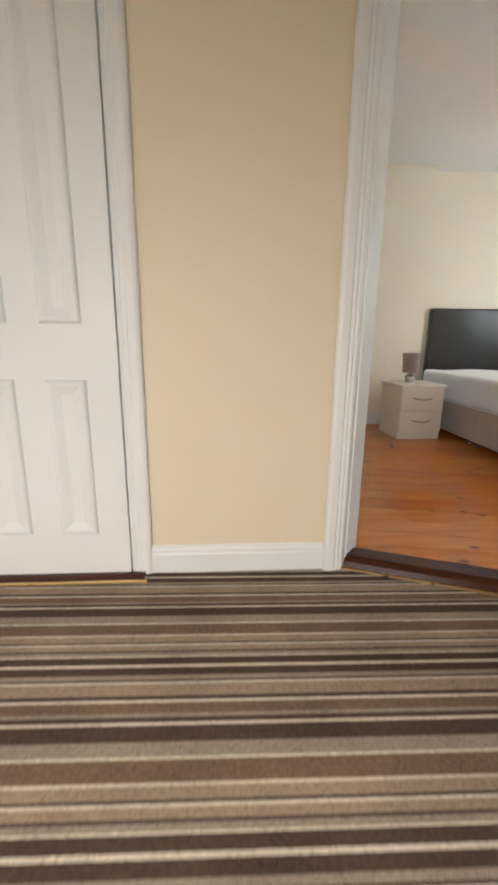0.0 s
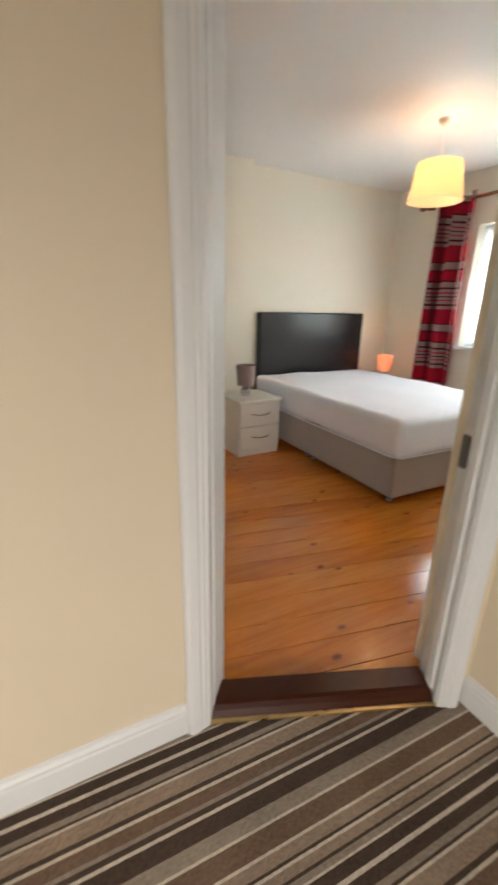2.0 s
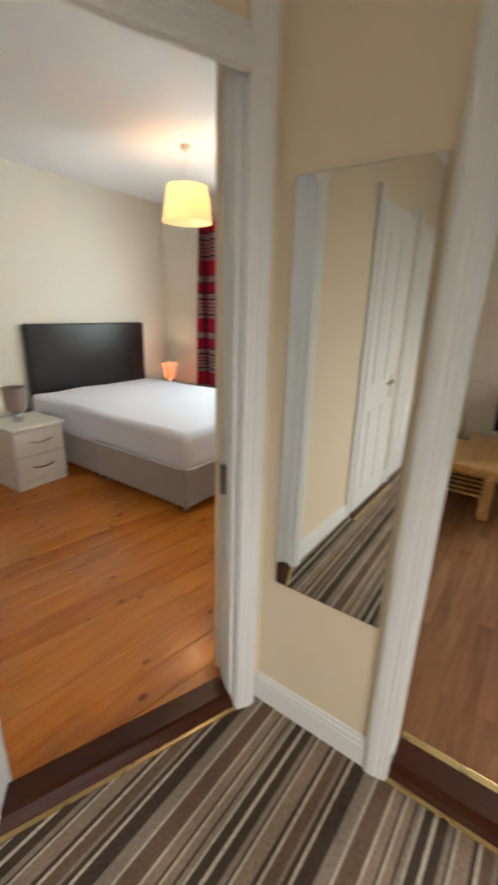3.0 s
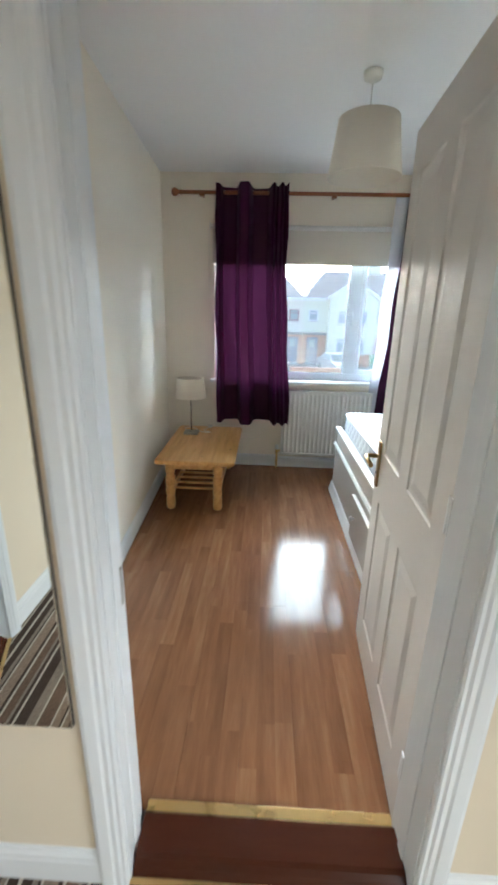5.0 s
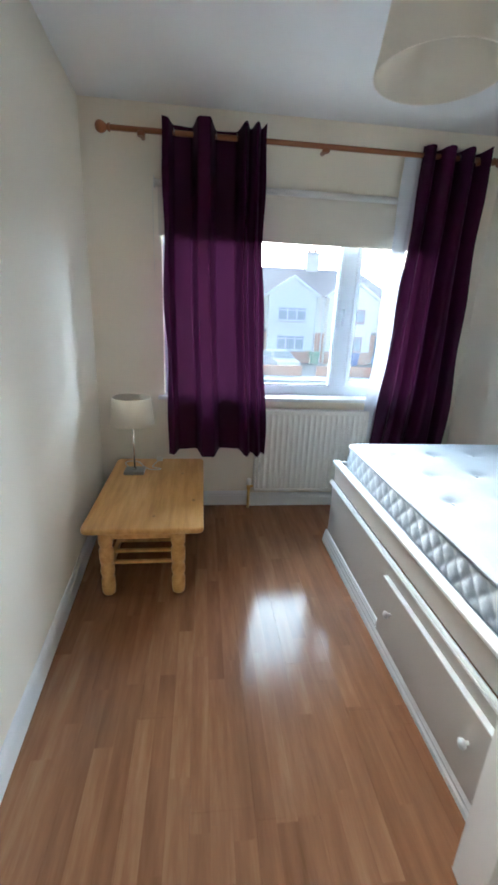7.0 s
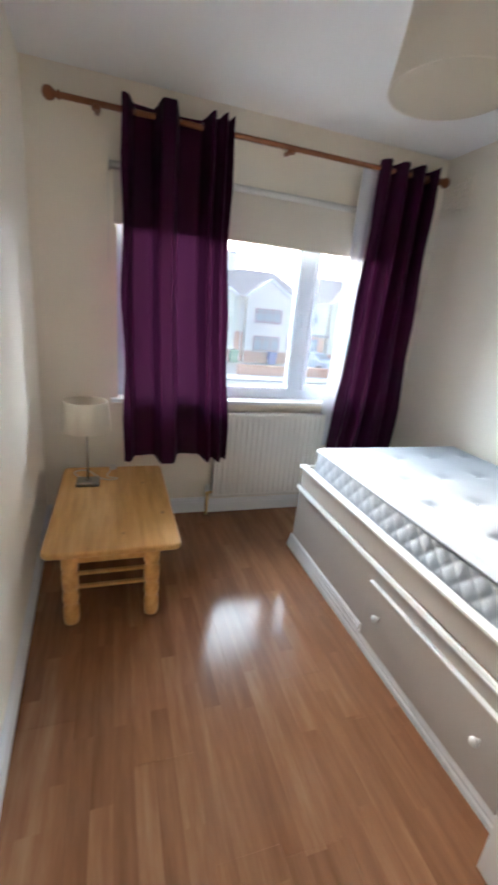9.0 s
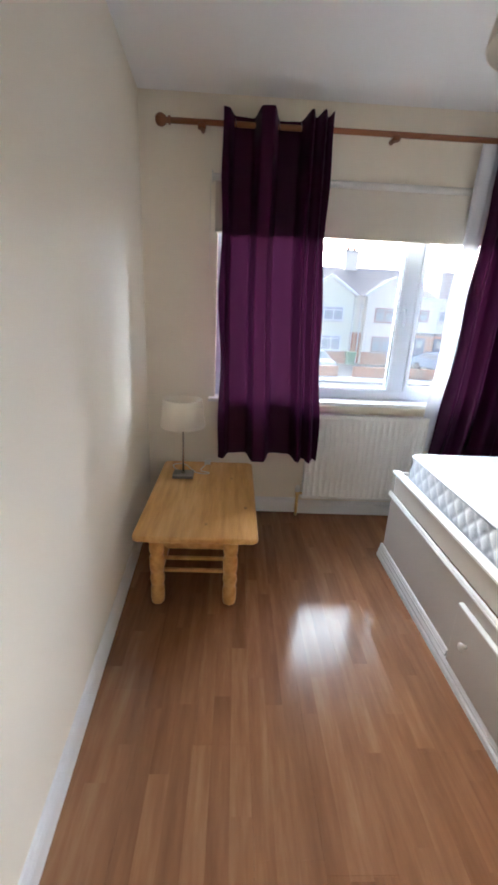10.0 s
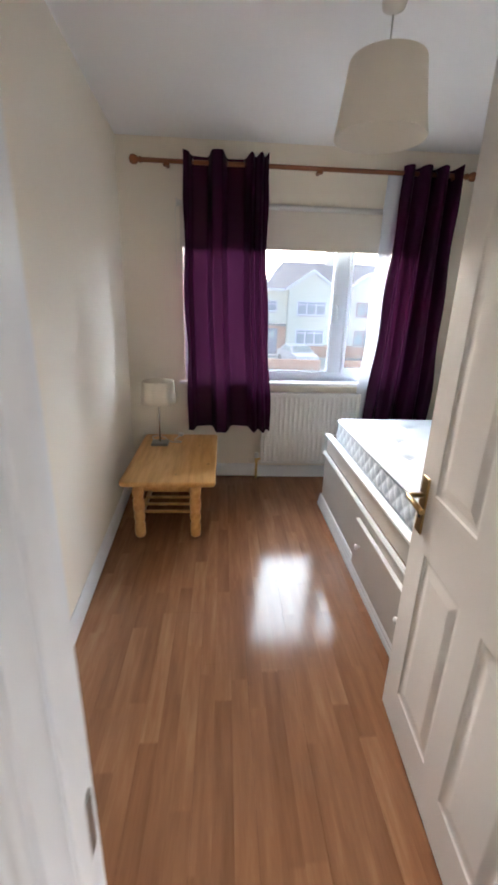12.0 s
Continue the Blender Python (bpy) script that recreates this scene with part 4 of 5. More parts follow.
def bead(bm, x0, x1, y, z, w, h):
    pts = [(0, 0), (w, 0), (w, h * 0.35), (w * 0.75, h * 0.5), (w * 0.85, h * 0.7), (w * 0.5, h), (0, h)]
    a, c = [bm.verts.new((x0, y + o, z + q)) for o, q in pts], [bm.verts.new((x1, y + o, z + q)) for o, q in pts]
    for i in range(len(pts)):
        k = (i + 1) % len(pts)
        bm.faces.new((a[i], a[k], c[k], c[i]))
    bm.faces.new(a), bm.faces.new(c[::-1])
    bmesh.ops.recalc_face_normals(bm, faces=bm.faces)
    return bm


part("lip_moulding", bead(B(), X0, X1 + 0.012, YF, 0.408, 0.014, 0.024), BEDTRIM, bed2, "white half-round moulding")
part("top_moulding", box(B(), X0, X1 + 0.008, YF - 0.030, YF + 0.012, 0.546, 0.561, 0.004), BEDTRIM, bed2, "white edge strip")
part("toe_moulding", bead(B(), X0, X1 + 0.02, YF, 0.0, 0.022, 0.058), BEDTRIM, bed2, "white moulded plinth")
part("toe_moulding", bead(B(), 3.42, X1 + 0.014, YF, 0.058, 0.014, 0.030), BEDTRIM, bed2)
for x0, x1, knobs in ((2.655, 3.400, (3.298, 2.765)), (2.18, 2.63, (2.40,))):
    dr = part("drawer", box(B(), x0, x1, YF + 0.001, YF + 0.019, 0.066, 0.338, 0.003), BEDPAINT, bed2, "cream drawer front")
    part("drawer_edge", box(B(), x0, x1, YF + 0.0005, YF + 0.022, 0.338, 0.345, 0.002), BEDTRIM, dr)
    for kx in knobs:
        bm = B()
        lathe(bm, [(0.006, 0.0), (0.006, 0.010), (0.014, 0.016), (0.016, 0.024), (0.011, 0.030), (0.002, 0.032)], 0, 0, 16)
        k = part("knob", bm, BEDTRIM, dr, "white round knob")
        k.matrix_local = Matrix.Translation((kx, YF + 0.018, 0.226)) @ Matrix.Rotation(radians(-90), 4, "X")

matt = thing("mattress", "bare white tufted mattress with a quilted border", "mattress", pose(0, 0, 0))
MX0, MX1, MY0, MY1, MZ0, MZ1 = 2.20, 4.150, -0.97, 0.012, 0.539, 0.700


def border_lift(a, h):
    d1, d2 = math.sin(math.pi * (a / 0.088 + h / 0.098)), math.sin(math.pi * (a / 0.088 - h / 0.098))
    return 0.007 * (abs(d1) * abs(d2)) ** 0.45 * min(1.0, min(h, 0.147 - h) / 0.018 + 0.15)


bm = B()
box(bm, MX0 + 0.01, MX1 - 0.01, MY0 + 0.01, MY1 - 0.01, MZ0, MZ1 - 0.022, 0.02)
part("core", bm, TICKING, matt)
bm = B()
sheet(bm, 380, 16, lambda u, v: (MX0 + (MX1 - MX0) * u, MY1 - 0.008 + border_lift((MX1 - MX0) * u, 0.147 * v), MZ0 + 0.147 * v))
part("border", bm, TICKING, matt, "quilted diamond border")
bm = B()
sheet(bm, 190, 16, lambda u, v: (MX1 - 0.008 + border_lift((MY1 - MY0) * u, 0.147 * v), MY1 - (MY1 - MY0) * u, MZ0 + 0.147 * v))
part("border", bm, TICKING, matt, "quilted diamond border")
TUFTS = [(MX1 - 0.20 - 0.285 * i, MY1 - 0.17 - 0.235 * j - (0.06 if i % 2 else 0.0)) for i in range(7) for j in range(4)]


def top_cover(u, v):
    x, y = MX0 - 0.002 + (MX1 - MX0 + 0.004) * u, MY0 - 0.002 + (MY1 - MY0 + 0.004) * v
    d = min(x - MX0 + 0.002, MX1 + 0.002 - x, y - MY0 + 0.002, MY1 + 0.002 - y)
    z = MZ1 + 0.004 - 0.024 * max(0.0, 1 - d / 0.045) ** 2
    for tx, ty in TUFTS:
        q = (x - tx) ** 2 + (y - ty) ** 2
        if q < 0.03:
            z -= 0.012 * math.exp(-q / 0.0013) + 0.005 * math.exp(-q / 0.008)
    return (x, y, z + 0.0015 * noise.noise((x * 9, y * 9, 0)))


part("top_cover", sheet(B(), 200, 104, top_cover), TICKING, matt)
for z in (MZ1 - 0.020, MZ0 + 0.006):
    bm = B()
    tube(bm, [(MX0, MY1 + 0.001, z), (MX1 - 0.02, MY1 + 0.001, z), (MX1 - 0.004, MY1 - 0.006, z), (MX1 + 0.001, MY1 - 0.02, z), (MX1 + 0.001, MY0, z)], 0.005, 8)
    part("piping", bm, TICKING, matt)
for tx, ty in TUFTS:
    bm = B()
    lathe(bm, [(0.011, 0.0), (0.010, 0.003), (0.003, 0.005)], tx, ty, 10)
    part("tuft_button", bm, TICKING, matt).location.z = MZ1 - 0.014

# ---- double bedroom ----
divan = thing("divan_bed", "taupe fabric divan base of the double bed", "bed", pose(0, 0, 0))
DX0, DX1, DY0, DY1 = 2.528, 3.905, 2.642, 4.60


def soft_block(x0, x1, y0, y1, z0, z1, r, seg=5, lump=0.0):
    bm = B()
    box(bm, x0, x1, y0, y1, z0, z1, r, seg)
    if lump:
        bmesh.ops.subdivide_edges(bm, edges=[e for e in bm.edges if e.calc_length() > 0.3], cuts=14, use_grid_fill=True)
        for v in bm.verts:
            v.co.z += lump * noise.noise(v.co * 3.0)
            v.co.x += lump * 0.6 * noise.noise(v.co * 4.0 + Vector((7, 0, 0)))
            v.co.y += lump * 0.6 * noise.noise(v.co * 4.0 + Vector((0, 9, 0)))
    for f in bm.faces:
        f.smooth = True
    return bm


ymid = (DY0 + DY1) / 2
part("base", soft_block(DX0, DX1, DY0, ymid - 0.002, 0.047, 0.340, 0.014, 3), DIVAN, divan)
part("base", soft_block(DX0, DX1, ymid + 0.002, DY1, 0.047, 0.340, 0.014, 3), DIVAN, divan)
for x in (DX0 + 0.04, DX1 - 0.04):
    for y in (DY0 + 0.05, ymid - 0.05, ymid + 0.05, DY1 - 0.05):
        bm = B()
        lathe(bm, [(0.010, 0.050), (0.010, 0.028), (0.024, 0.022), (0.026, 0.014), (0.024, 0.004), (0.020, 0.0)], x, y, 16)
        part("glide", bm, CHROME, divan, "chrome glide foot")
mat1 = thing("double_mattress", "double mattress under a plain white fitted sheet", "mattress", pose(0, 0, 0))
part("fitted_sheet", soft_block(DX0 - 0.020, DX1 + 0.016, DY0 - 0.024, DY1 - 0.01, 0.333, 0.592, 0.062, 5, 0.012), SHEET, mat1)
bm = B()
tube(bm, [(DX0 - 0.013, DY1 - 0.06, 0.342), (DX0 - 0.017, 3.6, 0.337), (DX0 - 0.014, DY0 + 0.04, 0.340), (DX0 + 0.03, DY0 - 0.018, 0.340), (3.2, DY0 - 0.021, 0.337), (DX1 - 0.03, DY0 - 0.018, 0.341), (DX1 + 0.01, DY0 + 0.04, 0.339), (DX1 + 0.012, DY1 - 0.06, 0.342)], 0.007, 8)
part("sheet_hem", bm, SHEET, mat1, "elastic hem of the sheet")
hb = thing("headboard", "black-brown leatherette headboard with a padded border", "headboard", pose(3.232, 4.655, 0.0))
bm = soft_block(-0.671, 0.671, -0.035, 0.043, 0.30, 1.205, 0.022, 4)
part("panel", bm, LEATHER, hb)
for x in (-0.45, 0.45):
    part("strut", box(B(), x - 0.03, x + 0.03, 0.0, 0.02, 0.0, 0.31, 0.002), SADDLE, hb)


def nightstand(label, m, group="nightstands"):
    t = thing("nightstand", label, "nightstand", m, group)
    part("body", box(B(), -0.202, 0.202, -0.185, 0.20, 0.0, 0.470, 0.002), CABINET, t)
    part("top", box(B(), -0.216, 0.216, -0.212, 0.206, 0.471, 0.498, 0.006, 3), CABINETTOP, t)
    part("plinth", box(B(), -0.200, 0.200, -0.192, -0.186, 0.0, 0.060, 0.001), CABINET, t)
    for z0, z1 in ((0.066, 0.262), (0.268, 0.464)):
        d = part("drawer", box(B(), -0.200, 0.200, -0.204, -0.1865, z0, z1, 0.003), CABINET, t)
        z = (z0 + z1) / 2 + 0.012
        bm = B()
        tube(bm, [(-0.085, -0.203, z), (-0.080, -0.222, z - 0.001), (-0.04, -0.230, z - 0.008), (0, -0.232, z - 0.010), (0.04, -0.230, z - 0.008), (0.080, -0.222, z - 0.001), (0.085, -0.203, z)], 0.0055, 8)
        part("handle", bm, CHROME, d, "bowed steel handle")
    return t


nightstand("ivory woodgrain nightstand with two drawers beside the bed", pose(2.190, 4.095, 0, 0, 0, 3))
nightstand("ivory woodgrain nightstand with two drawers by the window", pose(4.112, 4.36, 0))


def bedside_lamp(label, x, y, z, mat):
    t = thing("bedside_lamp", label, "lamp", pose(x, y, z), "bedside lamps")
    part("base", lathe(B(), [(0.042, 0), (0.043, 0.006), (0.036, 0.012), (0.041, 0.030), (0.046, 0.048), (0.040, 0.066), (0.026, 0.078), (0.012, 0.086)], 0, 0, 24), CHROME, t, "bulbous chrome base")
    part("lamp_holder", lathe(B(), [(0.012, 0.084), (0.013, 0.13)], 0, 0, 12), CABLE, t)
    part("shade", shade_mesh(0.070, 0.093, 0.083, 0.270, 32), mat, t, "small cloth drum shade")
    part("shade_carrier", spider(B(), 0.070, 0.11), STEEL, t)
    return t


bedside_lamp("small chrome bedside lamp with a taupe shade, switched off", 2.155, 4.10, 0.498, SHADEGREY)
bedside_lamp("small chrome bedside lamp with a glowing pink shade", 4.045, 4.36, 0.498, SHADEPINK)
bulb = new("bedside_bulb_light", bpy.data.lights.new("bedside_bulb_light", "POINT"))
bulb.location = (4.045, 4.36, 0.70)
bulb.data.energy, bulb.data.color, bulb.data.shadow_soft_size = 0.18, (1.0, 0.6, 0.32), 0.025

pend1 = pendant("drum pendant lamp, glowing warm", 3.17, 3.203, 0.184, 1.985, 0.146, 2.222, SHADELIT)
m, nt, b = shader("lit_bulb_glass")
b.inputs["Base Color"].default_value = (1, 0.8, 0.55, 1)
b.inputs["Emission Color"].default_value = (1, 0.62, 0.28, 1)
b.inputs["Emission Strength"].default_value = 1.6
part("bulb", lathe(B(), [(0.012, -0.285), (0.016, -0.295), (0.028, -0.325), (0.030, -0.345), (0.022, -0.37), (0.004, -0.378)], 0, 0, 20), m, pend1, "lit bulb")
glow = new("pendant_bulb_light", bpy.data.lights.new("pendant_bulb_light", "POINT"))
glow.location = (3.17, 3.203, 2.158)
glow.data.energy, glow.data.color, glow.data.shadow_soft_size = 0.55, (1.0, 0.56, 0.30), 0.06

curtain_pole("dark wooden curtain pole over the bedroom window", 4.30, 1.95, 4.27, 2.245, 4.34, (4.22, 2.9, 2.05))
pc = thing("curtain", "red and grey plaid curtain hanging beside the window", "curtain", pose(4.28, 3.93, 0, 0, 0, 90))
bm = B()
drape(bm, (-0.225, 0.205), (-0.25, 0.30), 0.16, 2.285, 0.0, 2.9, 0.070, 12)
for v in bm.verts:
    v.co = Vector((v.co.y, -v.co.x, v.co.z))
part("cloth", bm, PLAID, pc)
net = thing("net_curtain", "white net curtain across the bedroom window", "curtain", pose(0, 0, 0))
part("cloth", drape(B(), (3.65, 2.33), (3.65, 2.33), 0.93, 1.98, 4.385, 16, 0.010, 5, nu=220, nv=20), NET, net)

# ---- street ----
ground = plain("asphalt", (0.20, 0.19, 0.18), 0.9, vary=0.2, grain=6, blot=0.3, bump=0.3, depth=0.01, worldly=True)
PAVE = plain("concrete_paving", (0.52, 0.49, 0.45), 0.85, vary=0.15, grain=8, blot=0.6, bump=0.2, worldly=True)
BRICKRED = plain("red_brick", (0.50, 0.21, 0.11), 0.85, vary=0.25, grain=14, blot=3, bump=0.3, depth=0.01, worldly=True)
RENDER = plain("pale_render", (0.79, 0.76, 0.58), 0.85, vary=0.06, grain=10, blot=0.6, bump=0.2, worldly=True)
RENDERWHITE = plain("white_render", (0.84, 0.74, 0.61), 0.85, vary=0.06, grain=10, blot=0.6, bump=0.2, worldly=True)
SLATE = plain("grey_roof_tile", (0.21, 0.185, 0.19), 0.9, vary=0.2, grain=9, blot=1, bump=0.4, depth=0.02, worldly=True, spec=0.1)
FRAMERED = plain("dark_red_window_paint", (0.22, 0.05, 0.045), 0.5)
DARKGLASS = plain("dark_window_glass", (0.32, 0.37, 0.38), 0.12, bump=0.0)
DOORBLUE = plain("blue_door_paint", (0.05, 0.09, 0.18), 0.4)
PAINTGREEN = plain("green_bin_plastic", (0.05, 0.28, 0.13), 0.5)
PAINTBLUE = plain("blue_bin_plastic", (0.04, 0.10, 0.35), 0.5)
CARSILVER = plain("silver_car_paint", (0.50, 0.52, 0.55), 0.3, 0.3, bump=0.0)
CARBLUE = plain("pale_blue_car_paint", (0.35, 0.48, 0.62), 0.3, 0.2, bump=0.0)
GZ = -2.75
tagged(finish("ground", prism(B(), [(-900, -900), (900, -900), (900, 900), (-900, 900)], GZ - 0.5, GZ), ground), "grey asphalt street ground", "ground", kind="structure")
tagged(finish("pavement", prism(B(), [(26.6, -60), (28.4, -60), (28.4, 50), (26.6, 50)], GZ - 0.1, GZ + 0.12), PAVE), "concrete pavement before the houses", "pavement", kind="structure")
tagged(finish("pavement_near", prism(B(), [(15.0, -60), (16.8, -60), (16.8, 50), (15.0, 50)], GZ - 0.1, GZ + 0.12), PAVE), "concrete pavement on the near side", "pavement", kind="structure")


# Added out of view as a reflector that brightens the small bedroom ceiling.
tagged(finish("driveway", prism(B(), [(5.0, -22), (14.9, -22), (14.9, 20), (5.0, 20)], GZ - 0.1, GZ + 0.02), PAVE), "unseen pale concrete slab added to bounce light up through the window", "driveway", kind="structure")


def house(label, y0, flip, walls, frames, door_mat):
    """Half of a semi-detached pair; its party wall at y0 and its length towards +y, or -y when flipped."""
    s = -1 if flip else 1
    t = thing("house", label, "house", Matrix.Translation((37.0, y0, GZ)) @ Matrix.Diagonal((1, 1, 1, 1)), "houses across the street")
    W, D, E, R = 6.35, 8.0, 5.35, 7.75

    def ybox(bm, x0, x1, a, c, z0, z1, bev=0.0):
        lo, hi = sorted((s * a, s * c))
        return box(bm, x0, x1, lo, hi, z0, z1, bev)
    part("wall", ybox(B(), 0, D, 0, W, 0, E), walls, t)
    part("brick_front", ybox(B(), -0.06, -0.002, 0.02, W - 0.02, 0, 2.45), BRICKRED, t)
    bay0, bay1 = 0.55, 4.35
    bm = B()
    ybox(bm, -0.75, -0.062, bay0, bay1, 0.0, E)
    part("bay", bm, walls, t)
    part("bay_brick", ybox(B(), -0.80, -0.752, bay0 - 0.02, bay1 + 0.02, 0, 1.0), BRICKRED, t)
    yc = (bay0 + bay1) / 2
    bm = B()
    a = [bm.verts.new((-0.75, s * y, z)) for y, z in ((bay0, E), (bay1, E), (yc, E + 1.25))]
    c = [bm.verts.new((2.2, s * y, z)) for y, z in ((bay0, E), (bay1, E), (yc, E + 1.25))]
    bm.faces.new(a), bm.faces.new(c)
    for i in range(3):
        bm.faces.new((a[i], a[(i + 1) % 3], c[(i + 1) % 3], c[i]))
    bmesh.ops.recalc_face_normals(bm, faces=bm.faces)
    part("gable", bm, walls, t)
    for q0, q1 in ((bay0 - 0.25, yc), (bay1 + 0.25, yc)):
        for nm, mat, x0, x1, up, th in (("gable_roof", SLATE, -0.9, 3.0, 0.06, 0.10), ("bargeboard", GLOSS, -0.98, -0.9, 0.0, 0.22)):
            bm = B()
            za, zb = E - 0.15 + up, E + 1.25 + up
            pts = [(x0, q0, za), (x1, q0, za), (x1, q1, zb), (x0, q1, zb)]
            lo, hi = [bm.verts.new((x, s * y, z)) for x, y, z in pts], [bm.verts.new((x, s * y, z + th)) for x, y, z in pts]
            bm.faces.new(lo), bm.faces.new(hi)
            for i in range(4):
                bm.faces.new((lo[i], lo[(i + 1) % 4], hi[(i + 1) % 4], hi[i]))
            bmesh.ops.recalc_face_normals(bm, faces=bm.faces)
            part(nm, bm, mat, t)
    bm = B()
    v = [bm.verts.new((x, s * y, z)) for x, y, z in ((-0.4, 0, E), (D + 0.3, 0, E), (-0.4, W, E), (D + 0.3, W, E), (D / 2, 0, R), (D / 2, W - 2.0, R))]
    for f in ((0, 2, 5, 4), (1, 4, 5, 3), (2, 3, 5), (0, 1, 3, 2), (0, 4, 1)):
        bm.faces.new([v[k] for k in f])
    bmesh.ops.recalc_face_normals(bm, faces=bm.faces)
    part("roof", bm, SLATE, t)
    part("fascia", ybox(B(), -0.45, -0.38, bay1 + 0.3, W - 0.01, E - 0.18, E + 0.02), GLOSS, t)
    if not flip:
        ch = part("chimney", box(B(), D / 2 - 0.5, D / 2 + 0.5, -0.55, 0.55, R - 1.0, R + 1.15, 0.03), RENDERWHITE, t, "rendered chimney stack")
        part("chimney_cap", box(B(), D / 2 - 0.58, D / 2 + 0.58, -0.62, 0.62, R + 1.15, R + 1.3), PAVE, ch)
        for q in (-0.28, 0.28):
            part("chimney_pot", lathe(B(), [(0.15, R + 1.3), (0.12, R + 1.65)], D / 2, q, 12), BRICKRED, ch)
    for a0, a1, z0, z1, x, lights in ((1.25, 3.65, 3.35, 4.45, -0.75, 3), (1.25, 3.65, 1.02, 2.25, -0.75, 3), (5.15, 5.95, 3.55, 4.45, 0.0, 1)):
        w = part("window", ybox(B(), x - 0.05, x + 0.04, a0, a1, z0, z1, 0.01), frames, t)
        for k in range(lights):
            p0, p1 = a0 + 0.10 + (a1 - a0 - 0.1) * k / lights, a0 + (a1 - a0 - 0.1) * (k + 1) / lights
            part("pane", ybox(B(), x - 0.06, x - 0.051, p0, p1, z0 + 0.10, z1 - 0.32), DARKGLASS, w)
            part("pane", ybox(B(), x - 0.06, x - 0.051, p0, p1, z1 - 0.25, z1 - 0.08), DARKGLASS, w)
        part("sill", ybox(B(), x - 0.14, x, a0 - 0.06, a1 + 0.06, z0 - 0.10, z0), PAVE, w)
    d = part("door", ybox(B(), -0.14, -0.061, 5.05, 5.98, 0.15, 2.25, 0.02), door_mat, t)
    part("door_light", ybox(B(), -0.15, -0.141, 5.3, 5.73, 1.45, 2.05), DARKGLASS, d)
    part("step", ybox(B(), -0.9, -0.062, 4.9, 6.1, 0, 0.15), PAVE, t)
    part("porch_canopy", ybox(B(), -0.75, -0.062, 4.45, 6.3, 2.45, 2.65, 0.02), SLATE, t)
    bm = B()
    tube(bm, [(-0.12, s * 0.30, 0.0), (-0.12, s * 0.30, E)], 0.05)
    part("downpipe", bm, GLOSS, t)
    return t


mint, whiteish = "pale rendered house with a gabled bay and brick base", "white rendered house with dark red windows and a brick base"
for pair in (-1, 0, 1, -2):
    yp = -8.75 + pair * 12.7
    house(mint, yp, False, RENDER, GLOSS, DOORBLUE)
    house(whiteish, yp, True, RENDERWHITE, FRAMERED, DOORBLUE)


def low_wall(y):
    t = tagged(finish("garden_wall", box(B(), 28.45, 28.7, y, y + 4.6, GZ, GZ + 0.75, 0.02), BRICKRED), "low red brick garden wall along the pavement", "garden wall", "garden walls")
    return t


for y in (-22.5, -15.2, -11.2, -5.6, -0.6, 4.2, 9.0):
    low_wall(y)


def car(label, m, paint):
    t = thing("car", label, "car", m, "parked cars")
    side = [(-2.0, 0.35), (-2.05, 0.65), (-1.95, 0.85), (-1.15, 0.98), (-0.55, 1.42), (0.75, 1.45), (1.55, 1.02), (1.98, 0.92), (2.05, 0.6), (2.0, 0.32)]
    bm = B()
    a = [bm.verts.new((x, -0.82 + (0.16 if z > 1.1 else 0), z)) for x, z in side]
    c = [bm.verts.new((x, 0.82 - (0.16 if z > 1.1 else 0), z)) for x, z in side]
    bm.faces.new(a), bm.faces.new(c[::-1])
    for i in range(len(side)):
        bm.faces.new((a[i], a[(i + 1) % len(side)], c[(i + 1) % len(side)], c[i]))
    bmesh.ops.recalc_face_normals(bm, faces=bm.faces)
    part("body", bm, paint, t)
    for sy in (-1, 1):
        bm = B()
        q = [(-1.0, 1.0), (-0.5, 1.36), (0.68, 1.38), (1.3, 1.02)]
        vs = [bm.verts.new((x, sy * (0.825 - (0.145 * (z - 0.98) / 0.44)), z)) for x, z in q]
        us = [bm.verts.new((v.co.x, v.co.y + sy * 0.012, v.co.z)) for v in vs]
        bm.faces.new(us), bm.faces.new(vs[::-1])
        for i in range(4):
            bm.faces.new((vs[i], vs[(i + 1) % 4], us[(i + 1) % 4], us[i]))
        bmesh.ops.recalc_face_normals(bm, faces=bm.faces)
        part("side_window", bm, DARKGLASS, t)
    for pts in (((-1.12, 1.0), (-0.58, 1.40)), ((1.52, 1.04), (0.79, 1.43))):
        (xa, za), (xb, zb) = pts
        dx = -0.02 if xa < 0 else 0.02
        bm = B()
        vs = [bm.verts.new(p) for p in ((xa + dx, -0.68, za + 0.02), (xa + dx, 0.68, za + 0.02), (xb + dx, 0.60, zb + 0.01), (xb + dx, -0.60, zb + 0.01))]
        bm.faces.new(vs)
        bmesh.ops.solidify(bm, geom=bm.faces[:], thickness=0.012)
        part("windscreen", bm, DARKGLASS, t)
    for x in (-1.25, 1.28):
        for y in (-0.76, 0.76):
            bm = B()
            lathe(bm, [(0.20, -0.09), (0.31, -0.09), (0.32, 0.0), (0.31, 0.09), (0.20, 0.09)], 0, 0, 20)
            w = part("wheel", bm, RUBBER, t)
            w.matrix_local = Matrix.Translation((x, y, 0.32)) @ Matrix.Rotation(radians(90), 4, "X")
            part("rim", lathe(B(), [(0.02, -0.095), (0.19, -0.07), (0.20, 0.07), (0.02, 0.095)], 0, 0, 16), STEEL, w)
    return t


car("silver parked car in a driveway", pose(31.5, -4.5, GZ, 0, 0, 12), CARSILVER)
car("pale blue parked car in a driveway", pose(33.0, -14.3, GZ, 0, 0, 25), CARBLUE)
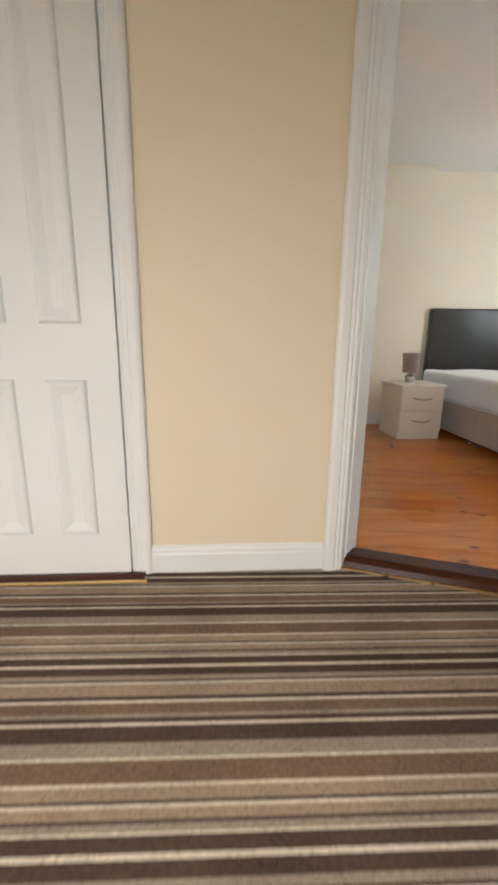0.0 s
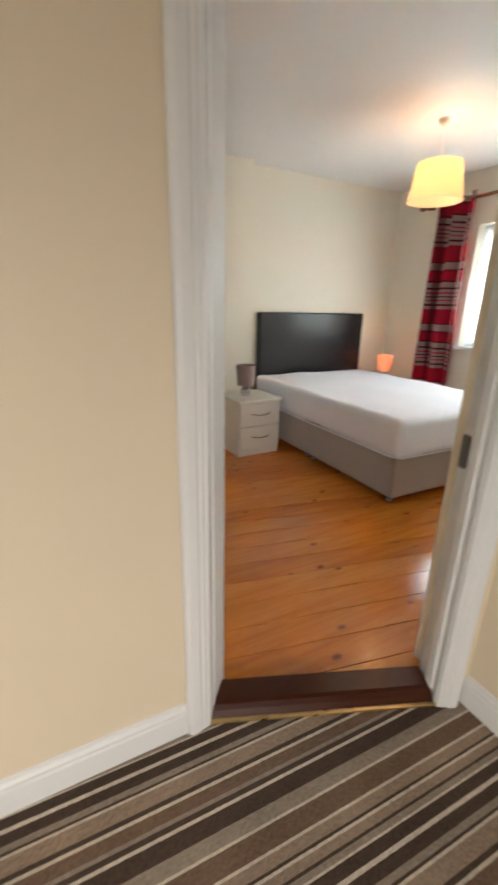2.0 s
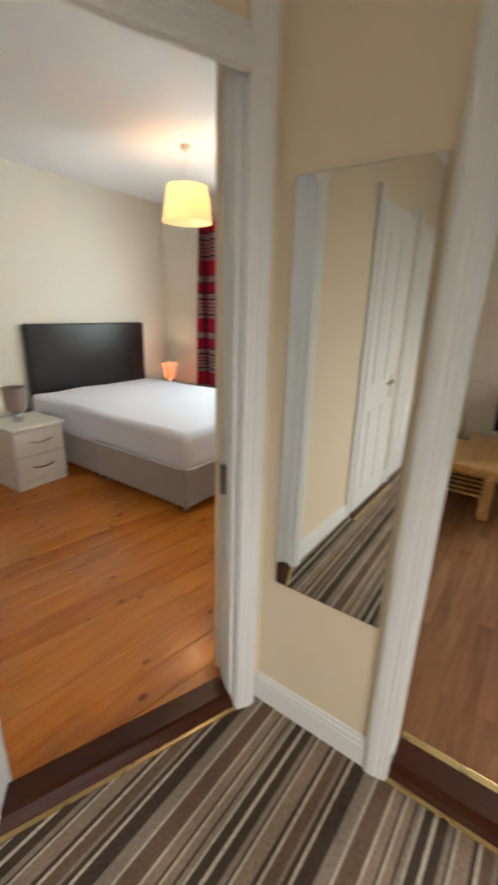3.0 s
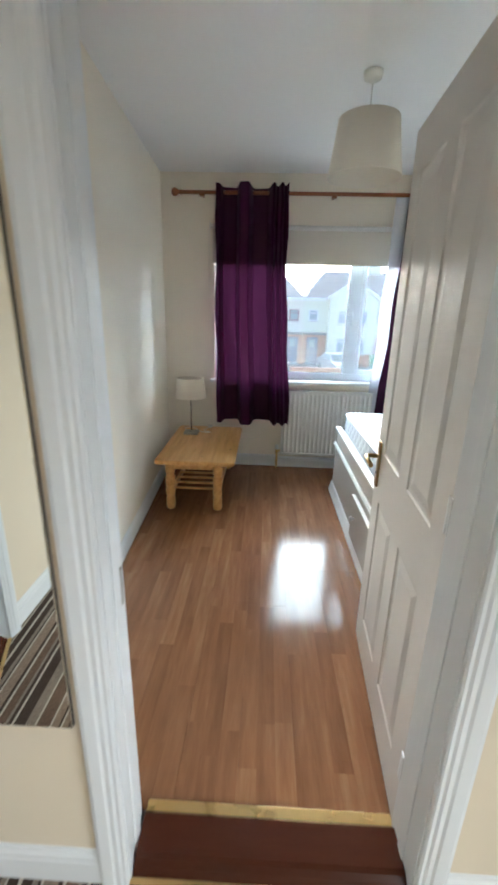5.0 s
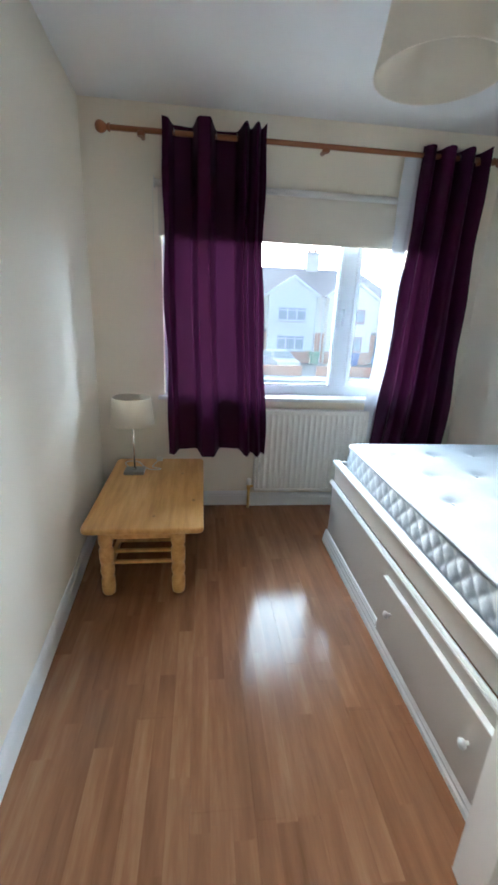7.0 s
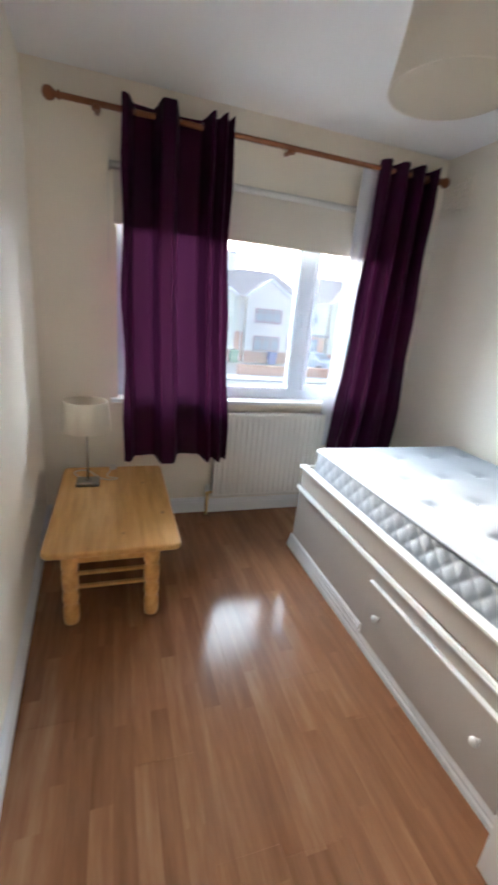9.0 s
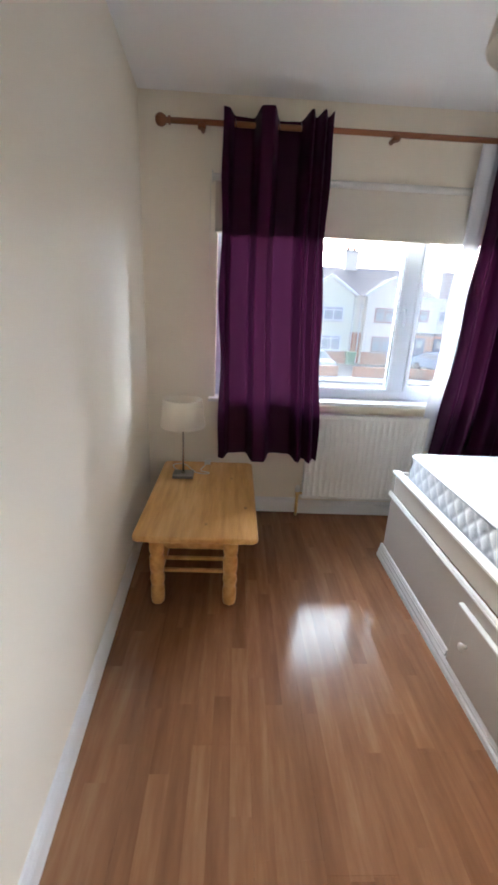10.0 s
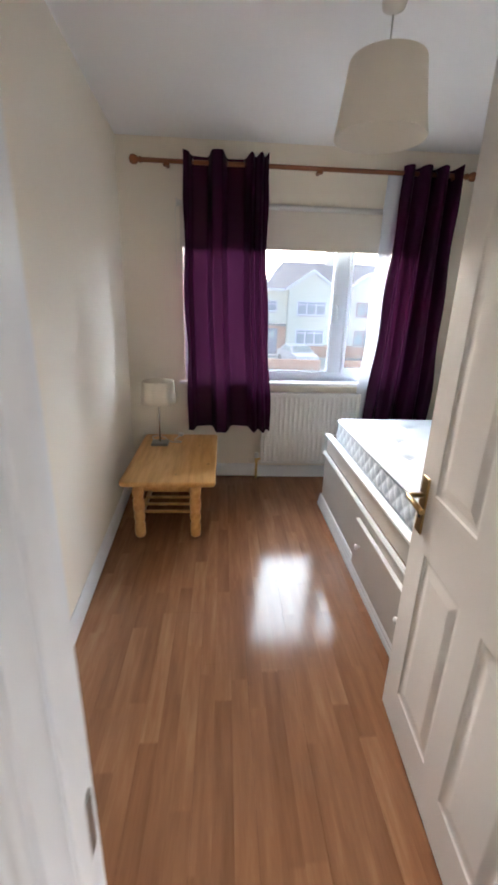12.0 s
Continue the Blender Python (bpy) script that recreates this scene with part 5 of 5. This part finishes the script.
car("silver parked car at the kerb", pose(31.8, 1.2, GZ, 0, 0, -8), CARSILVER)


def wheelie_bin(label, m, mat):
    t = thing("wheelie_bin", label, "bin", m, "wheelie bins")
    bm = B()
    box(bm, -0.29, 0.29, -0.36, 0.36, 0.08, 0.98, 0.03)
    for v in bm.verts:
        k = 0.82 + 0.18 * v.co.z
        v.co.x, v.co.y = v.co.x * k, v.co.y * k
    part("body", bm, mat, t)
    part("lid", box(B(), -0.33, 0.31, -0.38, 0.38, 0.98, 1.06, 0.02), mat, t)
    for y in (-0.28, 0.28):
        w = part("wheel", lathe(B(), [(0.10, -0.03), (0.10, 0.03)], 0, 0, 14), RUBBER, t)
        w.matrix_local = Matrix.Translation((0.26, y, 0.10)) @ Matrix.Rotation(radians(90), 4, "X")
    return t


wheelie_bin("green plastic wheelie bin before a house", pose(35.2, -8.15, GZ), PAINTGREEN)
wheelie_bin("blue plastic wheelie bin before a house", pose(35.0, -11.4, GZ), PAINTBLUE)

# ---- floorboards ----


def boards(parent_name, label, mat, x0, x1, y0, y1, width, length, turn, cuts, seed, stagger, gap=0.0012, category="floor"):
    rng = random.Random(seed)
    base = tagged(new(parent_name), label, category, kind="structure")
    n, made = 0, None
    a = radians(turn)
    rot = Matrix.Rotation(a, 4, "Z")
    y = y0
    while y < y1:
        x = x0 - rng.uniform(0.0, length * stagger)
        while x < x1:
            bm = B()
            box(bm, x + gap, x + length - gap, y + gap, y + width - gap, -0.014, 0.0)
            top = [e for e in bm.edges if all(v.co.z > -0.001 for v in e.verts)]
            bmesh.ops.bevel(bm, geom=top, offset=0.0003, segments=1, affect="EDGES")
            bm.transform(rot)
            for co, no in cuts:
                bmesh.ops.bisect_plane(bm, geom=bm.verts[:] + bm.edges[:] + bm.faces[:], plane_co=co, plane_no=no, clear_outer=True)
            if len(bm.faces) > 2:
                part("plank", bm, mat, base)
            else:
                bm.free()
            x += length
        y += width


boards("floor_small_bedroom", "beech strip laminate floor planks", LAMINATE, 1.80, 4.78, -1.02, 1.58, 0.1905, 1.285, 0.0,
       [((1.838, 0, 0), (-1, 0, 0)), ((4.79, 0, 0), (1, 0, 0)), ((1.82, 1.41, 0), (-0.0507, 1.0, 0)), ((0, -1.01, 0), (0, -1, 0))], 3, 1.0, 0.00015)
cut_x, cut_y = on_diag(0, 0.128)
boards("floor_bedroom", "varnished orange pine floorboards with knots", PINEBOARD, -0.6, 4.6, 1.4, 5.8, 0.142, 5.6, -11.0,
       [((cut_x, cut_y, 0), (-NX, -NY, 0)), ((0, 1.60, 0), (0, -1, 0)), ((0.44, 0, 0), (-1, 0, 0)), ((4.36, 0, 0), (1, 0, 0)), ((0, 4.72, 0), (0, 1, 0))], 5, 0.5, 0.0012)
